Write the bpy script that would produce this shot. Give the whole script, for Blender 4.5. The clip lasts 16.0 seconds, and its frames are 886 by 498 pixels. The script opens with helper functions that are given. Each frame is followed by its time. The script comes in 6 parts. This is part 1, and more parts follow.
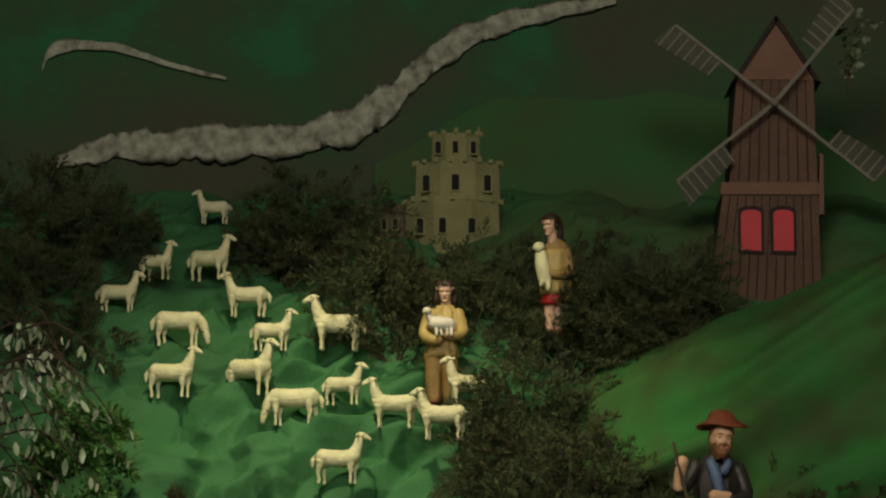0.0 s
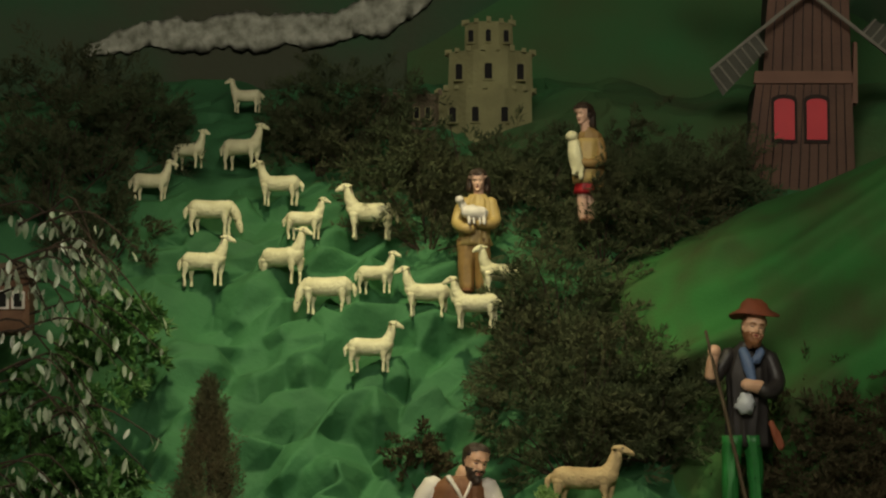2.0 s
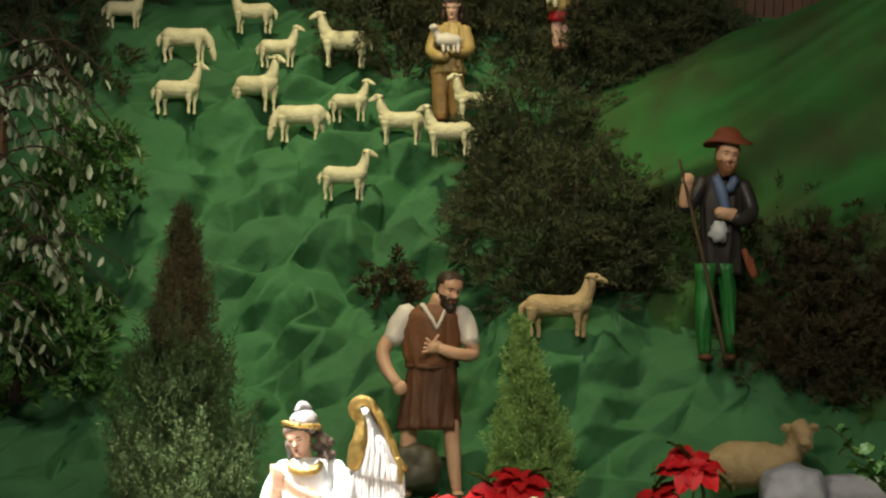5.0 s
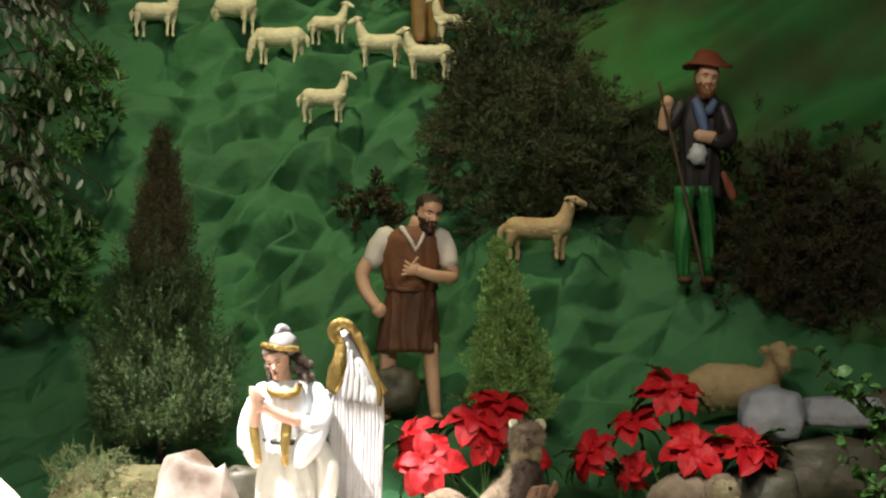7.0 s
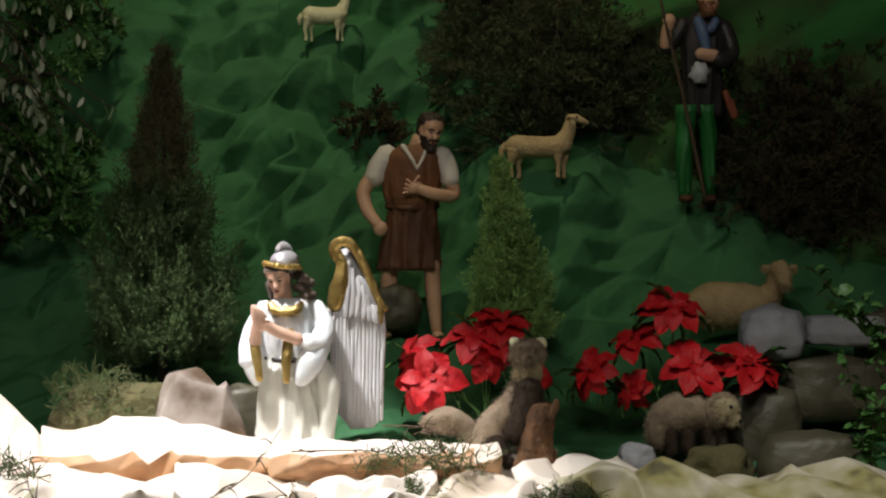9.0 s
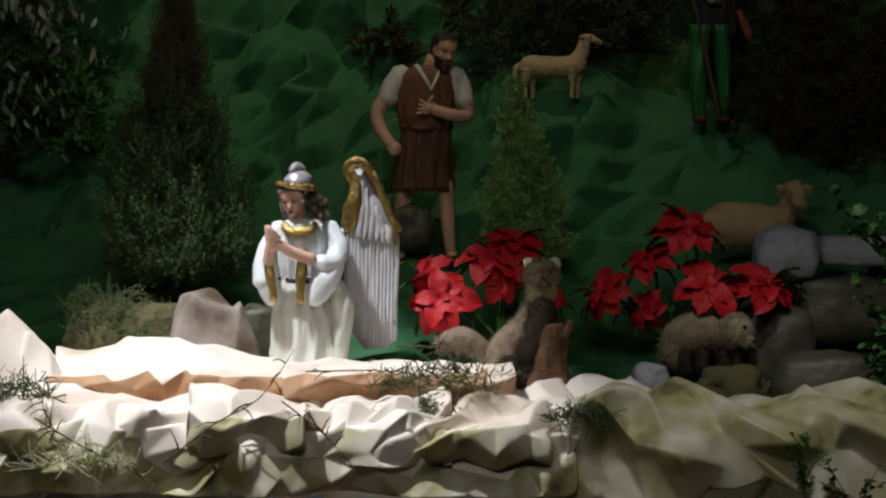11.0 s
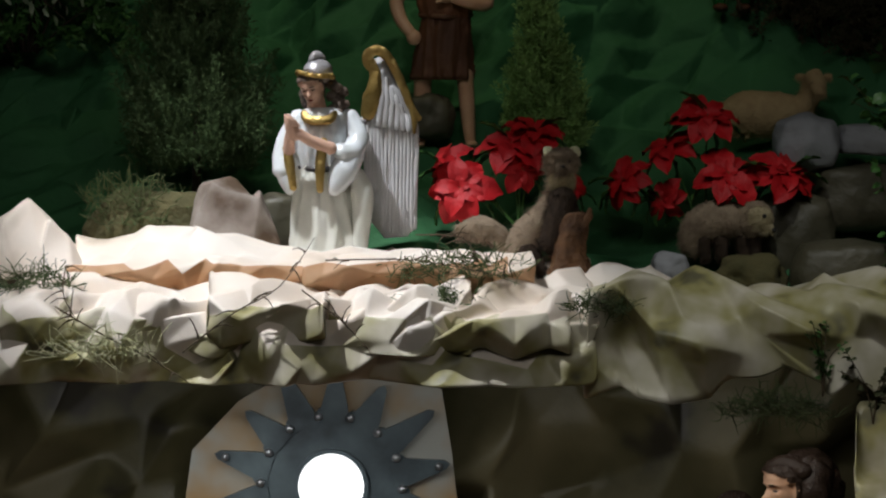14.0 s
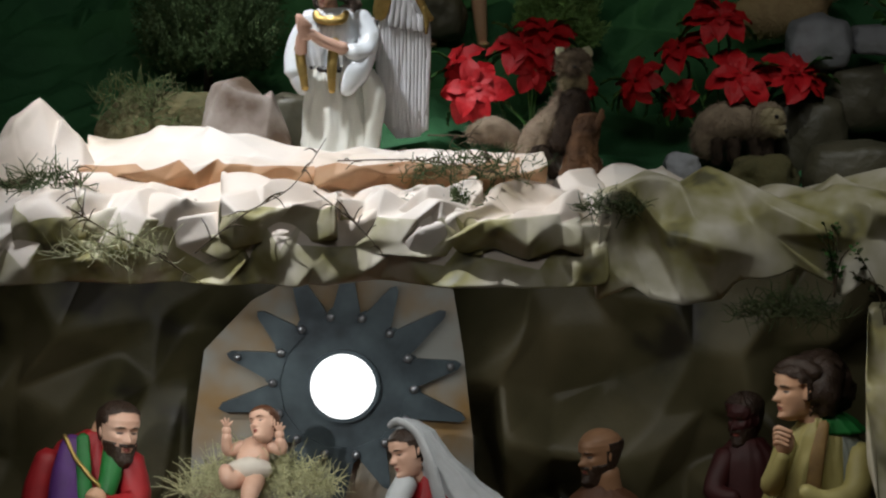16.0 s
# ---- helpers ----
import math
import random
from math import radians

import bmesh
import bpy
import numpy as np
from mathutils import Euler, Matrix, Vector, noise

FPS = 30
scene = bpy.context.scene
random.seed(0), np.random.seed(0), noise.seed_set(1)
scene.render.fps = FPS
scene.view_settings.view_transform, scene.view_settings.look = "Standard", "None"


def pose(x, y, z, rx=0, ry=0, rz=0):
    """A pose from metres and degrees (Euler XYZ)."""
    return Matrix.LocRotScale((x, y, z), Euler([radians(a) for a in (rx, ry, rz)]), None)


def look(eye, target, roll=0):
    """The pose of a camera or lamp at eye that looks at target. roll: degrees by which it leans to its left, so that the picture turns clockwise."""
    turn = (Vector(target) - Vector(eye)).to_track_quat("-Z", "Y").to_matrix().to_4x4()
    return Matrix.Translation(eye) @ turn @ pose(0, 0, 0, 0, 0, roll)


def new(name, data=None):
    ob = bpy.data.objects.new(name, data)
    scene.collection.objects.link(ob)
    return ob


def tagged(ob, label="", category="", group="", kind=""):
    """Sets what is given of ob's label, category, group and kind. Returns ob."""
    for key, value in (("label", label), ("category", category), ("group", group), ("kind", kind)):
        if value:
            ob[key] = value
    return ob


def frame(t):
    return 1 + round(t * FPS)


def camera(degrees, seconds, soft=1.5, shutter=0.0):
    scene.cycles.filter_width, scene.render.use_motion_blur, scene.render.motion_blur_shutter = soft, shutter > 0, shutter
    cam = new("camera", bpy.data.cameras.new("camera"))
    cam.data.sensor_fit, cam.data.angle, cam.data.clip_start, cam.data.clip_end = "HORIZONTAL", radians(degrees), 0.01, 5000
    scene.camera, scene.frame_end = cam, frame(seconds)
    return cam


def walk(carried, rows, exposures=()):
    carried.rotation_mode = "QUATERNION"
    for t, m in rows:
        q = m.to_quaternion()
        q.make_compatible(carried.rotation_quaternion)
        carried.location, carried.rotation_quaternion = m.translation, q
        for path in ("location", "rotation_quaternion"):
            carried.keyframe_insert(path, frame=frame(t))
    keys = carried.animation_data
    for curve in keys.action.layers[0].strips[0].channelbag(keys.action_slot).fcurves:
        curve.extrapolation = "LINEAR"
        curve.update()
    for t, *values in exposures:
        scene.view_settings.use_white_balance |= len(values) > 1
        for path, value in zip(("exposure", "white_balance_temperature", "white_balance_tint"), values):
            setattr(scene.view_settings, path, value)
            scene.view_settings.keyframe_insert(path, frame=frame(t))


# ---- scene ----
from mathutils.geometry import delaunay_2d_cdt

cam = camera(16.0, 16.0, soft=2.2)
EYE = 1.6
ROWS = [
    (0.0, 98.2, 0.0, 0.0),
    (0.5, 97.7557, -0.0499, 0.101),
    (1.0, 97.2525, -0.0674, 0.244),
    (1.5, 96.7648, -0.11, 0.4062),
    (2.0, 96.1792, -0.1086, 0.5852),
    (2.5, 95.6048, -0.1483, 0.6991),
    (3.0, 94.9901, -0.1334, 0.685),
    (3.5, 94.4247, -0.1465, 0.5606),
    (4.0, 93.8958, -0.114, 0.4046),
    (6.5, 92.0268, -0.0874, -0.2064),
    (7.0, 91.6511, -0.0759, -0.2659),
    (7.5, 91.2935, -0.0963, -0.3105),
    (8.0, 90.9149, -0.0703, -0.3162),
    (8.5, 90.5527, -0.071, -0.2999),
    (9.0, 90.1675, -0.1258, -0.2435),
    (11.5, 88.3658, -0.0937, 0.0704),
    (12.0, 88.0206, -0.1036, 0.1348),
    (12.5, 87.715, -0.0866, 0.1957),
    (13.0, 87.3886, -0.0993, 0.255),
    (13.5, 87.0756, -0.0881, 0.3144),
    (14.0, 86.6981, -0.0884, 0.364),
    (14.5, 86.3009, -0.1243, 0.4125),
    (15.0, 85.8301, -0.1248, 0.4694),
    (15.5, 85.3784, -0.1046, 0.5201),
    (16.0, 84.8907, -0.1299, 0.5825),
]
EXPOSURES = [(0.0, 0.72, 7300, 6), (4.0, 0.8, 7300, 8), (6.5, 0.7, 7000, 12), (9.0, -0.55, 6700, 12), (11.5, -1.35, 6300, 11), (16.0, -1.45, 6300, 10)]
walk(cam, [(t, pose(0, 0, EYE, rx, ry, rz)) for t, rx, ry, rz in ROWS], EXPOSURES)

# ---- light ----
world = bpy.data.worlds.new("world")
scene.world = world
world.use_nodes = True
world.node_tree.nodes["Background"].inputs[0].default_value = (0.55, 0.6, 0.5, 1)
world.node_tree.nodes["Background"].inputs[1].default_value = 0.0


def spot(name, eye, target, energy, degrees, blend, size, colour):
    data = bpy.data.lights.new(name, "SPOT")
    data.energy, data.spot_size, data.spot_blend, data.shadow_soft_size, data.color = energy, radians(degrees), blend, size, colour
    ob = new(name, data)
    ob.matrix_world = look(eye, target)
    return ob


def area(name, eye, target, energy, sx, sy, colour):
    data = bpy.data.lights.new(name, "AREA")
    data.energy, data.shape, data.size, data.size_y, data.color = energy, "RECTANGLE", sx, sy, colour
    ob = new(name, data)
    ob.matrix_world = look(eye, target)
    return ob


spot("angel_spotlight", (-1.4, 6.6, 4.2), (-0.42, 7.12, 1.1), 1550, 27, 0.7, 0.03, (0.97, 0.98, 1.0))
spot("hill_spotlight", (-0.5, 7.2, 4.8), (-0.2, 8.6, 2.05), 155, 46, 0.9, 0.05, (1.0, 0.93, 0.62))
# unseen spot added to brighten the rocks and the right-hand paper
spot("rock_fill_spot", (0.3, 5.6, 3.9), (0.85, 7.1, 1.05), 260, 26, 0.9, 0.05, (0.95, 0.96, 0.9))
# added fill from the viewer's left, lifts the crib figures; no such lamp is visible
spot("grotto_fill_spot", (-1.7, 4.2, 1.55), (-0.52, 7.35, 0.40), 560, 16, 0.9, 0.05, (1.0, 0.97, 0.9))
# made-up strip hidden behind the shelf edge, brightens the crib figures
area("crib_fill_strip", (-0.18, 7.07, 0.89), (-0.18, 7.25, 0.35), 10, 2.05, 0.04, (1.0, 0.96, 0.88))
# broad fill added overhead in place of the room's ambient light
area("room_fill_light", (0.0, 3.0, 4.6), (0.0, 8.6, 2.2), 80, 2.5, 1.0, (1.0, 0.96, 0.88))

# ---- materials ----


def mat(name, c1, c2=None, scale=8.0, rough=0.6, bump=0.0, bscale=60.0, metal=0.0, detail=4.0, spread=0.25, rand=0.0, spec=0.4, third=None, emit=0.0, trans=0.0):
    """Two or three colours mixed by noise in metres, with fine relief."""
    m = bpy.data.materials.new(name)
    m.use_nodes = True
    nt = m.node_tree
    b = nt.nodes["Principled BSDF"]
    geo = nt.nodes.new("ShaderNodeNewGeometry")
    noi = nt.nodes.new("ShaderNodeTexNoise")
    noi.inputs["Scale"].default_value, noi.inputs["Detail"].default_value = scale, detail
    nt.links.new(geo.outputs["Position"], noi.inputs["Vector"])
    ramp = nt.nodes.new("ShaderNodeValToRGB")
    c2 = c2 or tuple(v * 0.72 for v in c1)
    e = ramp.color_ramp.elements
    e[0].position, e[0].color = 0.5 - spread, (*c1, 1)
    e[1].position, e[1].color = 0.5 + spread, (*c2, 1)
    if third:
        k = e.new(0.5 + spread * 0.55)
        k.color = (*third, 1)
    nt.links.new(noi.outputs["Fac"], ramp.inputs["Fac"])
    col = ramp.outputs["Color"]
    if rand:
        hsv = nt.nodes.new("ShaderNodeHueSaturation")
        info = nt.nodes.new("ShaderNodeObjectInfo")
        add = nt.nodes.new("ShaderNodeMath")
        add.operation = "ADD"
        mr = nt.nodes.new("ShaderNodeMapRange")
        mr.inputs["To Min"].default_value, mr.inputs["To Max"].default_value = 1 - rand, 1 + rand
        mr.inputs["From Max"].default_value = 2.0
        nt.links.new(geo.outputs["Random Per Island"], add.inputs[0])
        nt.links.new(info.outputs["Random"], add.inputs[1])
        nt.links.new(add.outputs[0], mr.inputs["Value"])
        nt.links.new(mr.outputs[0], hsv.inputs["Value"])
        nt.links.new(col, hsv.inputs["Color"])
        col = hsv.outputs["Color"]
    nt.links.new(col, b.inputs["Base Color"])
    b.inputs["Roughness"].default_value, b.inputs["Metallic"].default_value = rough, metal
    b.inputs["Specular IOR Level"].default_value = spec
    if bump:
        n2 = nt.nodes.new("ShaderNodeTexNoise")
        n2.inputs["Scale"].default_value, n2.inputs["Detail"].default_value = bscale, 5
        nt.links.new(geo.outputs["Position"], n2.inputs["Vector"])
        bp = nt.nodes.new("ShaderNodeBump")
        bp.inputs["Strength"].default_value, bp.inputs["Distance"].default_value = bump, 0.01
        nt.links.new(n2.outputs["Fac"], bp.inputs["Height"])
        nt.links.new(bp.outputs["Normal"], b.inputs["Normal"])
    if emit:
        b.inputs["Emission Color"].default_value, b.inputs["Emission Strength"].default_value = (*c1, 1), emit
    return m


M = {
    "cloth": mat("green_cloth", (0.042, 0.172, 0.062), (0.025, 0.10, 0.038), 3, 0.8, 1.0, 17),
    "mound": mat("painted_green_cloth", (0.028, 0.165, 0.034), (0.05, 0.066, 0.021), 4.2, 0.85, 0.2, 160, spread=0.16),
    "backdrop": mat("painted_backdrop", (0.066, 0.074, 0.046), (0.024, 0.14, 0.058), 1.7, 0.9, 0.3, 40, detail=6, spread=0.13, third=(0.036, 0.10, 0.046)),
    "backhill": mat("painted_far_hills", (0.034, 0.14, 0.046), (0.062, 0.095, 0.036), 2.6, 0.9, 0.25, 60, spread=0.2, detail=6),
    "river": mat("white_painted_strip", (0.15, 0.16, 0.115), (0.52, 0.52, 0.43), 26, 0.9, 0.25, 60, spread=0.2, detail=9),
    "paper": mat("sprayed_kraft_paper", (0.84, 0.78, 0.71), (0.44, 0.36, 0.25), 3.6, 0.5, 0.12, 30, spread=0.19, third=(0.78, 0.67, 0.56), detail=3),
    # olive spray, darkened to carry the weaker light on hem and right side
    "paper_front": mat("olive_sprayed_shaded_paper", (0.66, 0.61, 0.50), (0.14, 0.13, 0.075), 6.5, 0.42, 0.12, 30, spread=0.15, third=(0.34, 0.31, 0.13), detail=3),
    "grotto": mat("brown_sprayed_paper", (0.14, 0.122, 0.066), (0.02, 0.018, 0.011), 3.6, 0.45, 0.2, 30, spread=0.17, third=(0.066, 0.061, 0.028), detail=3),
    # kraft back brown that also holds the warm shade of the curled folds
    "kraft": mat("brown_back_and_fold_shade", (0.36, 0.17, 0.07), (0.52, 0.32, 0.18), 7, 0.6, 0.2, 40, spread=0.2),
    "brownpaper": mat("brown_paper", (0.10, 0.065, 0.04), (0.36, 0.31, 0.27), 9, 0.6, 0.2, 40, spread=0.16),
    "rock_grey": mat("pale_grey_rock", (0.42, 0.43, 0.46), (0.26, 0.27, 0.29), 9, 0.75, 0.4, 50),
    "rock_dark": mat("dark_rock", (0.05, 0.048, 0.028), (0.12, 0.108, 0.072), 6, 0.5, 0.4, 40),
    "rock_moss": mat("mossy_rock", (0.06, 0.06, 0.024), (0.13, 0.11, 0.045), 14, 0.9, 0.8, 70),
    "skin": mat("painted_skin", (0.7, 0.44, 0.29), (0.58, 0.33, 0.2), 20, 0.4),
    "skin_pale": mat("pale_painted_skin", (0.68, 0.45, 0.34), (0.6, 0.36, 0.26), 22, 0.35),
    "skin_dark": mat("dark_painted_skin", (0.34, 0.19, 0.105), (0.24, 0.13, 0.07), 20, 0.4),
    "olive_robe": mat("olive_yellow_robe", (0.46, 0.41, 0.16), (0.33, 0.28, 0.09), 9, 0.5, 0.1, 60),
    "grey_cloth": mat("grey_green_sleeve", (0.30, 0.33, 0.29), (0.20, 0.22, 0.19), 12, 0.5, 0.1, 60),
    "lips": mat("painted_lips", (0.3, 0.08, 0.06), (0.24, 0.06, 0.05), 30, 0.4),
    "hair": mat("dark_brown_painted_hair", (0.05, 0.032, 0.022), (0.025, 0.015, 0.01), 60, 0.4, 0.5, 160),
    "angel_hair": mat("grey_brown_painted_hair", (0.16, 0.125, 0.10), (0.07, 0.05, 0.04), 50, 0.4, 0.4, 160),
    "brown": mat("brown_painted_tunic", (0.22, 0.095, 0.04), (0.13, 0.052, 0.022), 10, 0.6, 0.2, 80),
    "brown_dark": mat("dark_brown_painted_skirt", (0.12, 0.05, 0.022), (0.08, 0.032, 0.015), 14, 0.6, 0.2, 80),
    "white": mat("off_white_paint", (0.72, 0.68, 0.6), (0.6, 0.55, 0.48), 14, 0.5, 0.1, 60),
    "wool": mat("painted_white_wool", (0.78, 0.75, 0.50), (0.60, 0.56, 0.34), 30, 0.6, 0.5, 110),
    "wool_tan": mat("tan_painted_wool", (0.56, 0.42, 0.22), (0.4, 0.28, 0.14), 26, 0.7, 0.6, 120),
    "robe": mat("white_glazed_robe", (0.74, 0.78, 0.82), (0.6, 0.62, 0.6), 12, 0.22, 0.08, 50, spec=0.6),
    "robe_low": mat("ivory_glazed_skirt", (0.70, 0.70, 0.64), (0.56, 0.57, 0.5), 12, 0.28, 0.08, 50),
    "gold": mat("gold_paint", (0.55, 0.4, 0.14), (0.36, 0.24, 0.07), 30, 0.3, 0.4, 120, metal=0.8),
    "silver": mat("silver_grey_paint", (0.42, 0.42, 0.44), (0.25, 0.23, 0.22), 30, 0.35, 0.2, 120, metal=0.3),
    "wing": mat("pale_feather_paint", (0.62, 0.62, 0.64), (0.48, 0.47, 0.46), 14, 0.4, 0.15, 50),
    "yellow": mat("yellow_painted_shirt", (0.50, 0.37, 0.13), (0.30, 0.2, 0.08), 16, 0.5),
    "tan": mat("tan_painted_cloth", (0.32, 0.2, 0.07), (0.2, 0.12, 0.045), 30, 0.55, 0.2, 100),
    "red": mat("red_painted_cloth", (0.42, 0.02, 0.025), (0.25, 0.01, 0.015), 14, 0.5),
    # dark red lowered further so the colour itself gives the deep shade
    "maroon": mat("shade_darkened_red_robe", (0.05, 0.007, 0.007), (0.028, 0.005, 0.005), 14, 0.6),
    "rust": mat("rust_felt", (0.23, 0.06, 0.025), (0.15, 0.04, 0.02), 20, 0.7),
    "black": mat("black_painted_jacket", (0.02, 0.018, 0.017), (0.035, 0.03, 0.028), 20, 0.45),
    "blue": mat("blue_painted_shirt", (0.1, 0.17, 0.3), (0.07, 0.1, 0.18), 20, 0.5),
    "green": mat("green_painted_cloth", (0.022, 0.21, 0.045), (0.012, 0.11, 0.022), 18, 0.5),
    "purple": mat("purple_painted_robe", (0.12, 0.04, 0.22), (0.08, 0.025, 0.14), 18, 0.5),
    "veil": mat("pale_blue_grey_veil", (0.55, 0.58, 0.6), (0.4, 0.43, 0.45), 16, 0.45),
    "fur": mat("dark_brown_fur", (0.07, 0.045, 0.028), (0.03, 0.02, 0.013), 60, 0.9, 0.6, 200),
    "fur_pale": mat("pale_fur", (0.52, 0.45, 0.28), (0.36, 0.29, 0.17), 40, 0.9, 0.6, 200),
    "fur_grey": mat("grey_brown_fur", (0.42, 0.33, 0.23), (0.2, 0.145, 0.1), 28, 0.9, 0.6, 200),
    "stump": mat("stump_wood", (0.22, 0.11, 0.05), (0.06, 0.03, 0.016), 24, 0.8, 0.9, 90),
    "bract": mat("red_bract", (0.68, 0.014, 0.02), (0.5, 0.006, 0.012), 40, 0.55, 0.25, 140, rand=0.25),
    "leaf": mat("green_leaf", (0.08, 0.21, 0.05), (0.05, 0.13, 0.03), 40, 0.45, rand=0.3),
    "needle": mat("dark_evergreen", (0.058, 0.084, 0.040), (0.074, 0.074, 0.038), 5, 0.9, rand=0.3, spec=0.1),
    "needle_brown": mat("dry_evergreen", (0.05, 0.052, 0.027), (0.075, 0.056, 0.03), 6, 0.9, rand=0.35, spec=0.1),
    "cypress": mat("cypress_green", (0.42, 0.66, 0.22), (0.22, 0.40, 0.12), 14, 0.85, rand=0.45, spec=0.15),
    "cypress_dark": mat("dark_cypress_green", (0.07, 0.115, 0.045), (0.042, 0.066, 0.025), 12, 0.9, rand=0.45, spec=0.15),
    "cypress_brown": mat("brownish_cypress", (0.07, 0.085, 0.04), (0.10, 0.08, 0.042), 8, 0.95, rand=0.3, spec=0.1),
    "pale_leaf": mat("grey_green_leaf", (0.10, 0.18, 0.07), (0.50, 0.55, 0.42), 11, 0.35, rand=0.5, spec=0.6, spread=0.18),
    "twig": mat("dry_twig", (0.10, 0.075, 0.04), (0.06, 0.04, 0.022), 30, 0.8),
    "moss": mat("wiry_green_moss", (0.055, 0.095, 0.026), (0.095, 0.105, 0.042), 20, 0.8, rand=0.4),
    "hay": mat("dry_hay", (0.56, 0.57, 0.34), (0.40, 0.40, 0.22), 20, 0.8, rand=0.4),
    "bark": mat("bark", (0.06, 0.04, 0.025), (0.03, 0.02, 0.014), 30, 0.9, 0.8, 90),
    "mill": mat("brown_mill_boards", (0.13, 0.065, 0.04), (0.09, 0.045, 0.03), 9, 0.7, 0.3, 60, rand=0.15),
    "mill_line": mat("dark_joint_wood", (0.03, 0.018, 0.012), (0.02, 0.012, 0.01), 12, 0.8),
    "mill_trim": mat("reddish_mill_trim", (0.2, 0.1, 0.065), (0.15, 0.075, 0.05), 10, 0.7),
    "pane": mat("red_window_film", (0.5, 0.008, 0.02), (0.42, 0.006, 0.016), 10, 0.5, emit=0.04),
    "sail": mat("grey_sail_cloth", (0.09, 0.09, 0.07), (0.06, 0.06, 0.045), 14, 0.85, 0.3, 90),
    "arm": mat("pale_sail_arm", (0.2, 0.19, 0.15), (0.14, 0.13, 0.1), 30, 0.7),
    "castle": mat("yellowish_castle_plaster", (0.3, 0.29, 0.14), (0.2, 0.19, 0.09), 12, 0.9, 0.5, 90),
    "castle_brown": mat("brown_castle_plaster", (0.17, 0.13, 0.085), (0.11, 0.085, 0.055), 12, 0.9, 0.5, 90),
    "dark": mat("dark_opening", (0.006, 0.006, 0.005), (0.01, 0.009, 0.008), 10, 0.9),
    "brick": mat("brick_house_wall", (0.22, 0.12, 0.07), (0.15, 0.08, 0.05), 30, 0.85, 0.5, 120),
    "star": mat("blue_grey_star_metal", (0.10, 0.135, 0.155), (0.035, 0.045, 0.055), 9, 0.42, 0.1, 40, metal=0.3, spread=0.2),
    # ochre patches in the white stand for orange shadow around the rays
    "board": mat("white_board_ochre_shade", (0.30, 0.31, 0.29), (0.28, 0.17, 0.06), 6, 0.6, spread=0.16, detail=3),
    "stud": mat("dull_steel_stud", (0.3, 0.32, 0.35), (0.2, 0.21, 0.23), 40, 0.35, metal=0.8),
    "lamp": mat("glowing_white_disc", (1.0, 1.0, 0.98), (1.0, 1.0, 0.98), 1, 0.5, emit=5.0),
    "plaster": mat("dim_church_plaster", (0.2, 0.2, 0.17), (0.14, 0.14, 0.12), 2, 0.9, 0.2, 30),
    "stone": mat("stone_floor", (0.18, 0.17, 0.15), (0.12, 0.115, 0.1), 3, 0.6, 0.2, 30),
}

# ---- building blocks ----


def mesh_ob(name, verts, faces, material, parent=None, smooth=False, label=""):
    me = bpy.data.meshes.new(name)
    me.from_pydata([tuple(v) for v in verts], [], [tuple(f) for f in faces])
    me.materials.append(material)
    if smooth:
        me.polygons.foreach_set("use_smooth", [True] * len(me.polygons))
    me.update()
    ob = new(name, me)
    ob.parent = parent
    if label:
        tagged(ob, label)
    return ob


def part(name, bm, material, parent=None, label="", smooth=False):
    me = bpy.data.meshes.new(name)
    bm.normal_update()
    bm.to_mesh(me)
    bm.free()
    me.materials.append(material)
    if smooth:
        me.polygons.foreach_set("use_smooth", [True] * len(me.polygons))
    ob = new(name, me)
    ob.parent = parent
    if label:
        tagged(ob, label)
    return ob


def thing(name, place, scale=1.0, turn=0.0):
    ob = new(name)
    ob.empty_display_size = 0.05
    ob.matrix_world = pose(*place, 0, 0, turn) @ Matrix.Scale(scale, 4)
    return ob


def box(name, lo, hi, material, parent=None, bevel=0.0, label=""):
    bm = bmesh.new()
    bmesh.ops.create_cube(bm, size=1)
    for v in bm.verts:
        v.co = [lo[i] + (v.co[i] + 0.5) * (hi[i] - lo[i]) for i in range(3)]
    if bevel:
        bmesh.ops.bevel(bm, geom=bm.edges[:], offset=bevel, segments=2, affect="EDGES")
    return part(name, bm, material, parent, label)


